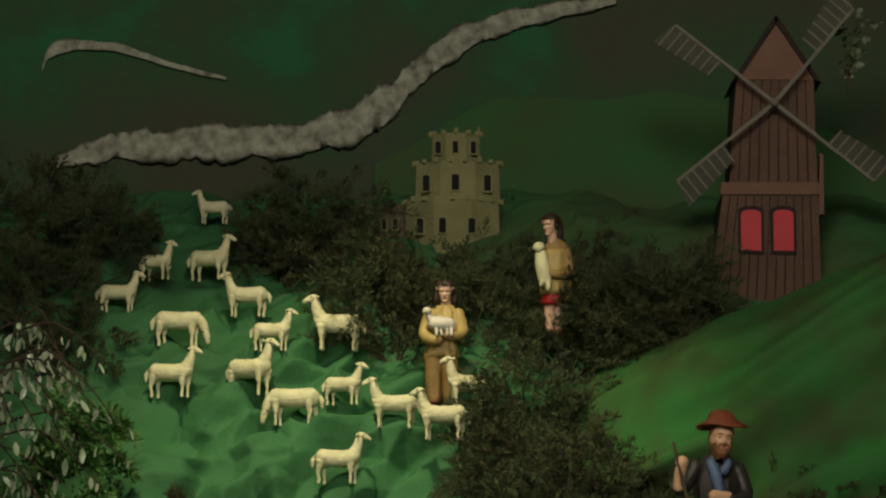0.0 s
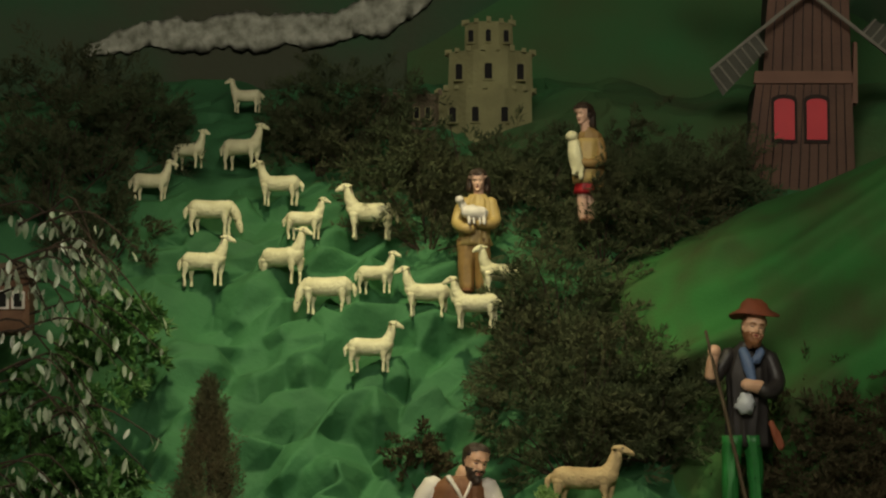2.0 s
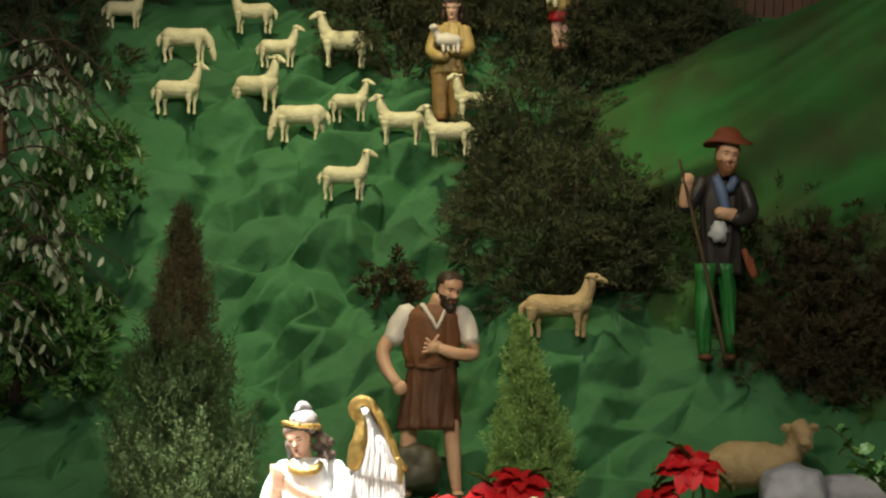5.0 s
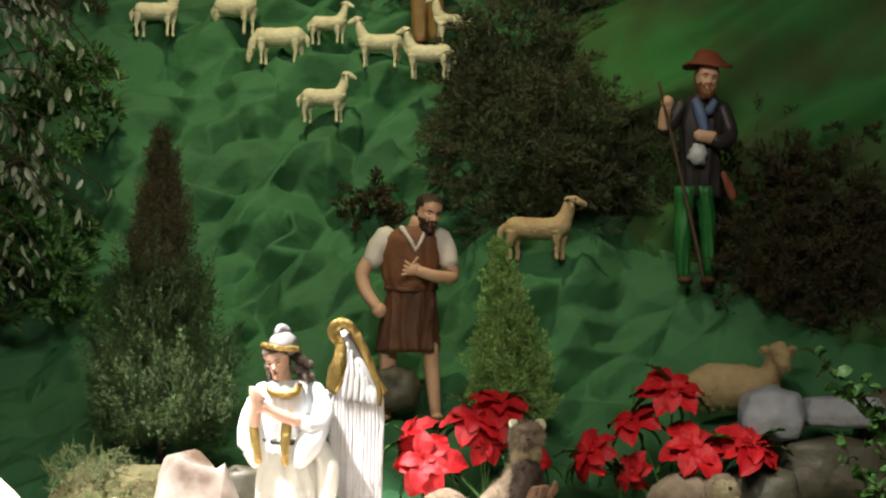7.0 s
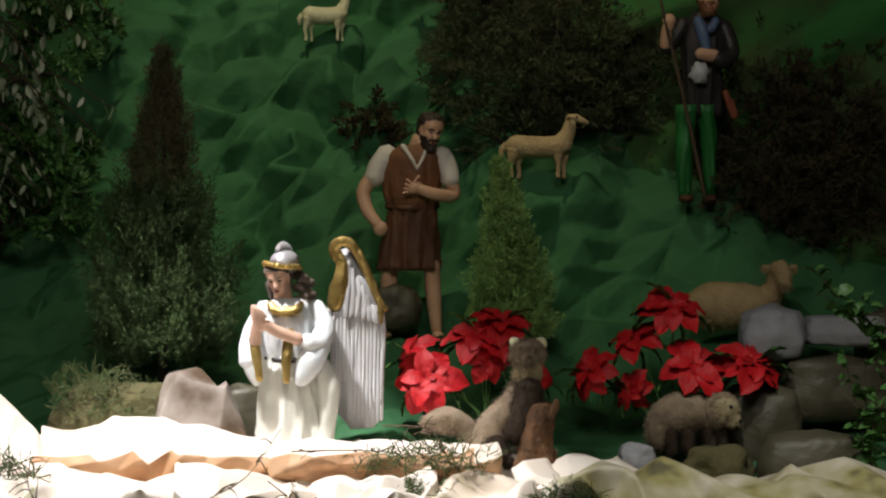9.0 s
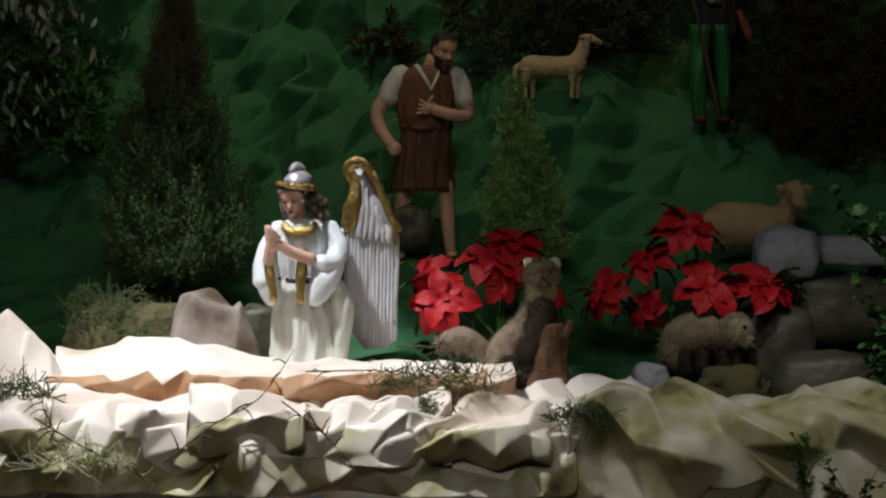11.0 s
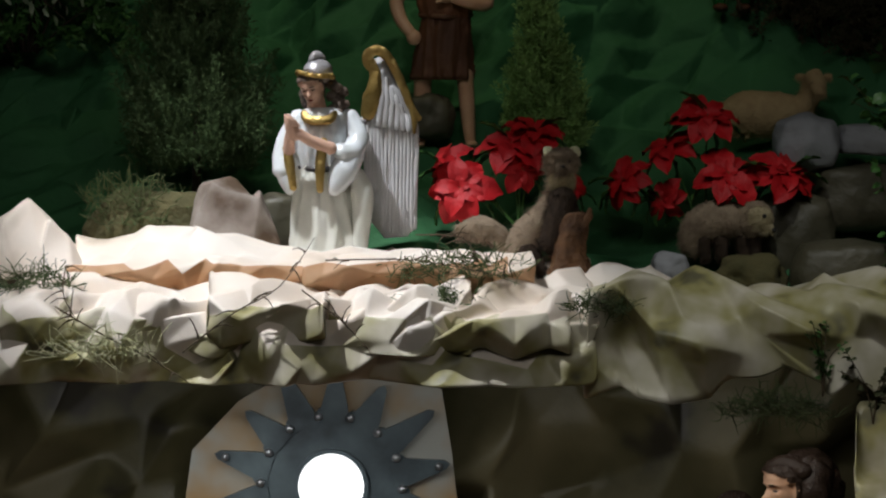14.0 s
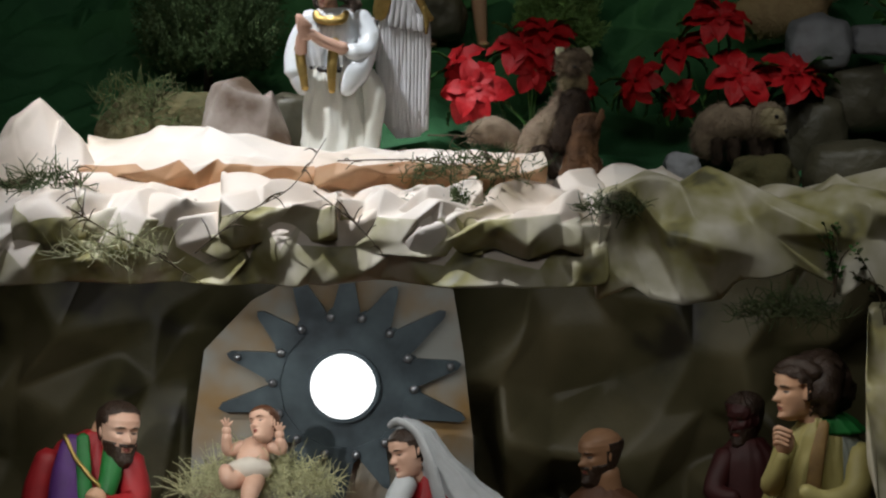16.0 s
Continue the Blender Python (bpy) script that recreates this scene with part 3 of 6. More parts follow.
top = tagged(creased("paper_shelf", -1.75, 0.30, [(7.62, 1.13), (7.36, 1.14), (7.2, 1.10), (7.08, 1.088), (6.985, 1.065), (6.945, 1.0), (6.945, 0.94), (6.95, 0.90)], 0.066, 0.045, 0.036, M["paper"], 5, 0.35, 0.03, swells, 0.65), "crumpled cream kraft paper over a shelf", "paper shelf", kind="structure")
top.data.materials.append(M["paper_front"])
# hem faces take the darker paper, so the front's shade is in the colour
for poly in top.data.polygons:
    if poly.center.y < 7.03 and poly.center.z < 0.985 + 0.12 * noise.noise(poly.center * 6):
        poly.material_index = 1
tagged(creased("paper_front", 0.27, 1.75, [(7.60, 1.04), (7.3, 1.06), (7.08, 1.115), (7.01, 1.105), (6.965, 1.05), (6.95, 0.98), (6.96, 0.90)], 0.06, 0.09, 0.04, M["paper_front"], 16, -0.45, 0.04, swells, 0.6), "olive sprayed crumpled paper, darkened for dimmer light, hanging over the shelf edge", "paper edge", kind="structure")


def wall_bulge(x, v):
    return 0.10 * noise.noise(Vector((x * 1.9, v * 1.2, 9))) - (0.12 if abs(x + 0.30) < 0.36 else 0.0) + 0.10 * max(0.0, abs(x + 0.1) - 0.35)


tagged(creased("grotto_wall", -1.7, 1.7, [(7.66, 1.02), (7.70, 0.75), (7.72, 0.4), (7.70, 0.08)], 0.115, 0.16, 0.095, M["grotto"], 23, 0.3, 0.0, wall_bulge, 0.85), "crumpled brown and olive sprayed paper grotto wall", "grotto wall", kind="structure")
tagged(creased("grotto_drape", 0.90, 1.70, [(7.2, 0.84), (7.08, 0.6), (7.04, 0.3), (7.1, 0.08)], 0.09, 0.12, 0.05, M["paper_front"], 27, -0.22, 0.02, None, 0.6), "olive sprayed paper hanging at the grotto side", "paper drape", kind="structure")
tagged(box("grotto_roof", (-1.7, 7.05, 0.95), (1.7, 7.78, 0.98), M["dark"]), "dark board under the paper shelf", "board", kind="structure")
tagged(box("platform", (-1.8, 6.6, 0.0), (1.8, 7.8, 0.1), M["stump"]), "low dark wooden platform", "platform", kind="structure")

# ---- plants ----


def leaves(name, pts, dirs, length, width, material, parent, rng, label=""):
    """Many small folded leaves in one mesh."""
    pts, dirs = np.array(pts), np.array(dirs)
    n = len(pts)
    dirs = dirs / np.linalg.norm(dirs, axis=1)[:, None]
    ran = rng.normal(size=(n, 3))
    side = np.cross(dirs, ran)
    side /= np.linalg.norm(side, axis=1)[:, None] + 1e-9
    nor = np.cross(dirs, side)
    l = length * rng.uniform(0.6, 1.3, (n, 1))
    w = width * rng.uniform(0.7, 1.2, (n, 1))
    v = np.stack([pts, pts + dirs * l * 0.5 + side * w + nor * w * 0.5, pts + dirs * l, pts + dirs * l * 0.5 - side * w + nor * w * 0.5], 1).reshape(-1, 3)
    base = np.arange(n)[:, None] * 4
    faces = np.concatenate([base + [0, 1, 2], base + [0, 2, 3]])
    ob = mesh_ob(name, v.tolist(), faces.tolist(), material, parent, label=label)
    return tagged(ob, kind="stuff")


def curve_tube(name, lines, radius, material, parent=None, label=""):
    f = Form()
    for pts in lines:
        f.tube(pts, [radius * (1 - 0.6 * i / (len(pts) - 1)) for i in range(len(pts))], "twig", n=5)
    ob = mesh_ob(name, f.v, f.f, material, parent, smooth=True, label=label)
    return ob


def fronds(base, way, length, rng, pairs=9, per=5, spread=0.75, droop=0.0):
    """Feathered sprays: points and directions of the needles along paired side twigs."""
    base, way, length = np.array(base), np.array(way), np.array(length)[:, None]
    way = way / np.linalg.norm(way, axis=1)[:, None]
    side = np.cross(way, rng.normal(size=way.shape))
    side /= np.linalg.norm(side, axis=1)[:, None] + 1e-9
    pts, dirs = [], []
    for i in range(pairs):
        t = 0.1 + 0.9 * (i + rng.random((len(base), 1)) * 0.8) / pairs
        axis = base + way * length * t - np.array([0, 0, droop]) * length * t * t
        for sign in (-1, 1):
            out = way * 0.75 + sign * side * spread + rng.normal(size=way.shape) * 0.16
            out /= np.linalg.norm(out, axis=1)[:, None]
            reach = length * (0.42 - 0.30 * t)
            for u in range(per):
                pts.append(axis + out * reach * (u + 0.3) / per)
                dirs.append(out + rng.normal(size=way.shape) * 0.32)
    return np.concatenate(pts), np.concatenate(dirs)


def bush(place, w, h, d, count, per, length, width, material, label, seed, droop=0.0, name="shrub"):
    """Feathered sprays crowding outwards round a few stems, in an uneven outline."""
    rng = np.random.default_rng(seed)
    root = thing(name, (place[0], place[1] + 0.03, place[2] - 0.07))
    base, way, size, stems = [], [], [], []
    for k in range(int(count * 1.1)):
        a, r = rng.uniform(0, 2 * math.pi), rng.uniform(0, 1) ** 0.6
        tall = 0.72 + 0.5 * noise.noise(Vector((math.cos(a) * r * 2.0, math.sin(a) * r * 2.0, seed * 1.7)))
        z = h * rng.uniform(0.05, 0.95) * tall * (1 - 0.35 * r * r) * 1.1
        p = np.array([math.cos(a) * r * w * 0.46, math.sin(a) * r * d * 0.46, z])
        if k % 9 == 0:
            stems.append([(p * np.array([0.2, 0.2, 0.02])).tolist(), (p * np.array([0.6, 0.6, 0.6])).tolist(), p.tolist()])
        base.append(p)
        way.append(np.array([p[0] / w * 1.6, p[1] / d * 0.8 - 0.25, 0.55 - 1.2 * droop]) + rng.normal(size=3) * 0.42)
        size.append(rng.uniform(0.06, 0.13) * (0.6 + 0.4 * min(1.0, w / 0.4)))
    pts, dirs = fronds(base, way, size, rng, 8, 4, 0.7, 0.25 + droop)
    curve_tube("stem", stems, 0.004, M["bark"], root)
    leaves("foliage", pts, dirs, length * (0.55 if width < 0.005 else 0.8), width * 0.8, material, root, rng)
    return tagged(root, label, "shrub", "dark shrubs on the slope" if name == "shrub" else "")


DARK = "dark feathery evergreen shrub on the cloth slope"
bush((-1.118, 9.167, 2.856), 0.55, 0.40, 0.25, 150, 34, 0.034, 0.0026, M["needle"], DARK, 1)
bush((-1.243, 9.013, 2.703), 0.45, 0.42, 0.25, 110, 34, 0.034, 0.0026, M["needle"], DARK, 2)
bush((-0.375, 9.246, 2.917), 0.46, 0.40, 0.22, 150, 36, 0.034, 0.0026, M["needle"], DARK, 3)
bush((-0.475, 9.236, 2.882), 0.30, 0.28, 0.2, 80, 30, 0.034, 0.0026, M["needle"], DARK, 4)
bush((-0.136, 8.988, 2.635), 0.42, 0.36, 0.2, 160, 36, 0.034, 0.0026, M["needle"], DARK, 5)
bush((0.157, 9.037, 2.657), 0.40, 0.36, 0.2, 140, 36, 0.034, 0.0026, M["needle"], DARK, 6)
bush((0.539, 8.898, 2.624), 0.50, 0.40, 0.2, 170, 36, 0.034, 0.0026, M["needle"], DARK, 7)
bush((0.663, 9.043, 2.707), 0.40, 0.34, 0.2, 110, 34, 0.034, 0.0026, M["needle"], DARK, 8)
bush((0.244, 8.704, 2.350), 0.42, 0.36, 0.2, 150, 36, 0.034, 0.0026, M["needle"], "olive-green feathery evergreen shrub beside the mound", 9)
bush((0.272, 8.381, 1.949), 0.52, 0.48, 0.25, 220, 40, 0.036, 0.0026, M["needle"], "large dark evergreen shrub spilling over the slope", 10)
bush((0.484, 8.409, 2.011), 0.36, 0.34, 0.2, 110, 36, 0.036, 0.0026, M["needle"], DARK, 11)
bush((0.950, 8.257, 1.722), 0.46, 0.40, 0.25, 160, 36, 0.036, 0.0028, M["needle_brown"], "dry brownish evergreen shrub on the slope", 12)
bush((1.151, 8.206, 1.663), 0.40, 0.44, 0.25, 120, 36, 0.036, 0.0028, M["needle_brown"], "dry brownish evergreen shrub on the slope", 13)
bush((-0.149, 8.448, 1.936), 0.15, 0.20, 0.1, 36, 30, 0.024, 0.004, M["needle_brown"], "small dry shrub on the green cloth", 14)
bush((0.093, 9.177, 2.840), 0.2, 0.13, 0.12, 44, 26, 0.024, 0.004, M["needle"], "low evergreen sprigs before the castle", 15)
bush((-0.155, 9.148, 2.820), 0.24, 0.12, 0.12, 50, 26, 0.024, 0.004, M["needle"], "low evergreen sprigs before the castle", 16)

bush((-1.002, 9.316, 2.961), 0.26, 0.22, 0.2, 90, 32, 0.034, 0.0026, M["needle"], DARK, 101)
bush((-1.249, 9.512, 3.077), 0.50, 0.26, 0.2, 110, 32, 0.034, 0.0026, M["needle"], DARK, 102)
bush((-0.238, 9.129, 2.784), 0.36, 0.32, 0.2, 120, 34, 0.034, 0.0026, M["needle"], DARK, 103)
bush((-0.007, 9.073, 2.710), 0.34, 0.30, 0.18, 110, 34, 0.034, 0.0026, M["needle"], DARK, 104)
bush((0.422, 9.119, 2.783), 0.42, 0.30, 0.18, 120, 34, 0.034, 0.0026, M["needle"], DARK, 105)
bush((0.362, 8.886, 2.591), 0.36, 0.26, 0.16, 100, 34, 0.034, 0.0026, M["needle"], DARK, 106)
bush((0.178, 8.587, 2.171), 0.26, 0.34, 0.16, 110, 34, 0.034, 0.0026, M["needle"], DARK, 107)
bush((0.421, 8.519, 2.181), 0.36, 0.30, 0.16, 110, 34, 0.034, 0.0026, M["needle"], DARK, 108)
bush((1.065, 8.343, 1.873), 0.46, 0.32, 0.2, 120, 34, 0.034, 0.0026, M["needle_brown"], "dry brownish evergreen shrub on the slope", 109)
bush((-1.067, 8.920, 2.562), 0.30, 0.26, 0.2, 80, 30, 0.034, 0.0026, M["needle"], DARK, 110)
bush((0.489, 8.480, 2.029), 0.34, 0.28, 0.18, 100, 34, 0.034, 0.0026, M["needle"], DARK, 111)

bush((0.925, 8.25, 1.78), 0.42, 0.26, 0.2, 120, 36, 0.036, 0.0028, M["needle_brown"], "dry brownish evergreen shrub on the slope", 120)
bush((0.893, 8.36, 1.992), 0.36, 0.26, 0.2, 120, 36, 0.036, 0.0028, M["needle_brown"], "dry brownish evergreen shrub on the slope", 121)
bush((1.065, 8.3, 1.93), 0.36, 0.3, 0.2, 120, 36, 0.036, 0.0028, M["needle_brown"], "dry brownish evergreen shrub on the slope", 122)
bush((1.067, 8.42, 2.116), 0.36, 0.24, 0.2, 120, 36, 0.036, 0.0028, M["needle_brown"], "dry brownish evergreen shrub on the slope", 124)


def cypress(place, w, h, material, upper, sprays, label, seed, power=0.85, lean=0.0):
    """A small conifer: trunk and flat upright sprays in uneven clumps."""
    rng = np.random.default_rng(seed)
    root = thing("conifer_tree", place)
    f = Form()
    f.tube([(0, 0, -0.02), (0.004, 0, h * 0.4), (0, 0.004, h * 0.95)], [0.012, 0.008, 0.002], "bark", n=8)
    mesh_ob("trunk", f.v, f.f, M["bark"], root, smooth=True)
    low, top = ([], [], []), ([], [], [])
    for k in range(sprays):
        s = rng.uniform(0, 1) ** 1.35
        z = h * (0.02 + 0.93 * s)
        a = rng.uniform(0, 2 * math.pi)
        clump = 1 + 0.42 * noise.noise(Vector((math.cos(a) * 1.7, math.sin(a) * 1.7, z * 11 + seed)))
        r = w / 2 * (1 - s) ** power * min(1, 0.6 + s * 3) * rng.uniform(0.2, 0.92) * clump
        keep = top if s > 0.55 and upper else low
        keep[0].append((r * math.cos(a) + lean * s * s, r * math.sin(a), z))
        keep[1].append(np.array([math.cos(a) * 0.55 * (1.1 - s), math.sin(a) * 0.55 * (1.1 - s), 1.0]) + rng.normal(size=3) * 0.2)
        keep[2].append(rng.uniform(0.055, 0.125) * (1.1 - 0.5 * s) * min(1.0, h / 0.6))
    leaves("crown", *fronds(*low, rng, 7, 4, 0.55), 0.011, 0.0019, material, root, rng)
    if upper:
        leaves("crown_top", *fronds(*top, rng, 6, 3, 0.6), 0.011, 0.0016, upper, root, rng, "thin brownish dry upper crown")
    return tagged(root, label, "conifer tree", "small conifers behind the angel")


cypress((-0.653, 7.720, 1.312), 0.45, 0.80, M["cypress_dark"], M["cypress_brown"], 1500, "tall dark green potted conifer with a thin brown top", 21, 0.95)
cypress((0.203, 7.850, 1.371), 0.222338, 0.453119, M["cypress"], None, 1000, "small bright yellow-green conifer", 22, 0.92, -0.03)


def hanging_tree(place, seed):
    """Drooping branches with separate grey-green leaves."""
    rng = random.Random(seed)
    root = thing("leafy_tree", place)
    bm = bmesh.new()
    prof = [(0, 0), (0.25, 0.42), (0.55, 0.5), (0.85, 0.28), (1, 0)]
    ids = []
    for i, (t, w) in enumerate(prof):
        ids.append([bm.verts.new((sx * w * 0.4, 0.06 * math.sin(t * 3) + abs(sx) * 0.06, -t)) for sx in (-1, 0, 1)])
    for a, b in zip(ids, ids[1:]):
        for k in range(2):
            if len({a[k].co.to_tuple(4), a[k + 1].co.to_tuple(4), b[k].co.to_tuple(4), b[k + 1].co.to_tuple(4)}) == 4:
                bm.faces.new((a[k], a[k + 1], b[k + 1], b[k]))
            elif a is ids[0]:
                bm.faces.new((a[1], b[k + 1], b[k])) if True else None
            else:
                bm.faces.new((a[k], a[k + 1], b[1]))
    first = part("leaf", bm, M["pale_leaf"], root, smooth=True)
    shared = first.data
    lines, spots = [], []
    for k in range(30):
        x0, z0 = rng.uniform(-0.22, 0.05), rng.uniform(0.15, 0.95)
        reach = rng.uniform(0.12, 0.30) * (1.25 - 0.5 * abs(z0 - 0.6))
        y0 = rng.uniform(-0.08, 0.08)
        line = [(x0, y0, z0), (x0 + reach * 0.5, y0 - 0.03, z0 + 0.03), (x0 + reach, y0 - 0.05, z0 - 0.06 - 0.1 * rng.random())]
        lines.append(line)
        for q in range(11):
            t = (q + rng.random()) / 11
            p = Vector(line[0]) * (1 - t) ** 2 + Vector(line[1]) * 2 * t * (1 - t) + Vector(line[2]) * t * t
            spots.append(p)
    lines.append([(-0.15, 0.05, 0), (-0.13, 0.05, 0.5), (-0.16, 0.05, 1.0)])
    curve_tube("branch", lines, 0.004, M["bark"], root)
    for i, p in enumerate(spots):
        ob = first if i == 0 else new("leaf", shared)
        ob.parent = root
        ob.matrix_basis = pose(p.x + rng.uniform(-0.02, 0.02), p.y + rng.uniform(-0.03, 0.02), p.z, rng.uniform(-35, 25), rng.uniform(-40, 40), rng.uniform(0, 360)) @ Matrix.Scale(rng.uniform(0.022, 0.046), 4)
    return tagged(root, "drooping tree with glossy grey-green leaves beside the slope", "tree")


hanging_tree((-1.108, 8.050, 1.630), 31)
bush((-1.137, 8.150, 1.703), 0.55, 0.75, 0.25, 150, 22, 0.034, 0.007, M["leaf"], "dark green leafy undergrowth below the drooping tree", 17, 0.3, "undergrowth")
bush((-0.988, 8.450, 2.284), 0.24, 0.24, 0.12, 40, 18, 0.034, 0.008, M["leaf"], "dark green leafy undergrowth beside the sheep", 18, 0.5, "undergrowth")

# ---- rocks ----
def rock(place, r, key, label, seed, lump=0.35, flat=0.0, tilt=0.0, name="rock"):
    bm = bmesh.new()
    bmesh.ops.create_icosphere(bm, subdivisions=4, radius=1)
    for v in bm.verts:
        d = v.co.copy()
        w = 1 + lump * 0.5 * noise.noise(d * 1.3 + Vector((seed, 0, 0))) + lump * 0.16 * noise.noise(d * 4 + Vector((0, seed, 0)))
        m = max(abs(d.x), abs(d.y), abs(d.z))
        w *= (1 - flat) + flat / m
        v.co = Matrix.Rotation(radians(tilt), 3, "Y") @ Vector((d.x * r[0] * w, d.y * r[1] * w, d.z * r[2] * w))
    ob = part(name, bm, M[key], smooth=True)
    ob.location = place
    return tagged(ob, label, "rock" if name == "rock" else "ledge", "rocks beside the poinsettia" if name == "rock" else "")


# ---- figures ----


def sheep(place, scale, label, kind="stand", turn=0.0, key="wool", long=1.0):
    """A painted sheep figure facing +x, 100 units long."""
    f = Form()
    if kind == "lie":
        f.tube([(-52, 0, 24), (-30, 0, 30), (10, 0, 30), (38, 0, 30)], [20, 30, 29, 20], key, 16)
        f.tube([(34, 0, 30), (48, -2, 50), (54, -4, 70)], [18, 14, 12], key, 12)
        f.tube([(54, -6, 76), (60, -18, 66), (63, -26, 54)], [13, 11, 6.5], key, 12)
        f.ball((42, -6, 76), (10, 4, 4.5), key, 8, tilt=15)
        f.ball((68, -2, 76), (10, 4, 4.5), key, 8, tilt=-15)
        f.ball((54, -23, 70), (2, 2, 2), "black", 6)
        f.ball((66, -20, 70), (2, 2, 2), "black", 6)
        f.tube([(20, -18, 8), (45, -20, 6), (60, -18, 6)], [8, 6, 5], key, 8)
        f.fur((key,), 4000, 5)
        return f.done("lying_sheep_figurine", place, scale, label, "sheep figurine", turn, rough=2.0)
    f.tube([(-45, 0, 60), (-36, 0, 60), (-14, 0, 57), (8, 0, 56), (24, 0, 60), (34, 0, 66)], [8, 18, 19.5, 19, 18.5, 12], key, 20)
    f.ball((-32, 0, 56), (16, 15, 19), key, 14)
    f.ball((22, 0, 57), (16, 14, 18), key, 14)
    if kind == "graze":
        f.tube([(24, 0, 64), (40, 0, 54), (49, 0, 34)], [15, 10.5, 7], key, 14)
        f.tube([(46, 0, 37), (51, 0, 22), (54, 0, 8)], [7.5, 7, 3.6], key, 14)
        f.ball((44, -9, 33), (3, 7, 2.6), key, 8)
        f.ball((44, 9, 33), (3, 7, 2.6), key, 8)
    else:
        f.tube([(24, 0, 60), (35, 0, 80), (40, 0, 103)], [16, 10.5, 7], key, 14)
        f.tube([(37, 0, 107), (46, 0, 107), (55, 0, 102), (61, 0, 98)], [7, 7.6, 5, 3.4], key, 14)
        f.ball((37, -11, 108), (3, 8, 2.8), key, 8)
        f.ball((37, 11, 108), (3, 8, 2.8), key, 8)
    for x, y, b in ((-36, -9, -5), (-29, 9, -2), (22, -9, 2), (30, 9, 0)):
        f.tube([(x, y, 52), (x + b * 0.4, y, 38), (x + b, y, 24), (x + b * 0.5, y, 12), (x + b * 0.7, y, 3)], [10, 6.4, 3.4, 2.8, 3.4], key, 10)
    f.tube([(-46, 0, 62), (-52, 0, 52), (-53, 0, 38)], [4.5, 5, 2.5], key, 9)
    for y in (-1, 1):
        if kind == "graze":
            f.ball((51, 6 * y, 24), (1.6, 1.6, 1.6), "black", 6)
        else:
            f.ball((48, 6.6 * y, 109), (1.6, 1.6, 1.6), "black", 6)
    f.v = [(x * long, y, z) for x, y, z in f.v]
    return f.done("sheep_figurine", place, scale, label, "sheep figurine", turn, "white sheep on the green cloth" if key == "wool" else "", rough=1.2)


W = "small cream-white painted sheep figurine "
FLOCK = [
    ((-0.695, 9.412, 3.032), 62, 180, "stand"), ((-0.836, 9.133, 2.823), 70, -30, "stand"), ((-0.684, 9.183, 2.829), 82, -20, "stand"),
    ((-0.940, 9.072, 2.719), 76, 0, "stand"), ((-0.571, 9.059, 2.705), 82, 180, "stand"), ((-0.753, 8.963, 2.608), 66, 0, "graze"),
    ((-0.764, 8.845, 2.450), 92, -12, "stand"), ((-0.487, 8.954, 2.595), 76, -10, "stand"), ((-0.541, 8.847, 2.454), 102, -35, "stand"),
    ((-0.305, 8.954, 2.595), 100, 195, "stand"), ((-0.279, 8.828, 2.428), 76, -20, "stand"), ((-0.420, 8.781, 2.365), 70, 178, "graze"),
    ((-0.139, 8.774, 2.356), 92, 190, "stand"), ((-0.003, 8.659, 2.315), 94, 185, "stand"), ((0.064, 8.720, 2.408), 92, 215, "stand"),
    ((-0.285, 8.652, 2.194), 92, -5, "stand"),
]
for p, tall, turn, kind in FLOCK:
    k = p[1] / 5578 * tall / (114 if kind == "stand" else 79)
    sheep(p, k, W + ("grazing with its head down" if kind == "graze" else "standing with its head raised"), kind, turn, "wool", 1.12)
sheep((0.289, 8.192, 1.806), 0.16553 / 112, "tan painted sheep figurine standing on a cloth ledge", "stand", -6, "wool_tan", 1.32)
sheep((0.772, 7.950, 1.421), 0.00142513 * 1.42, "tan woolly sheep figurine lying behind the rocks", "lie", -8, "wool_tan")


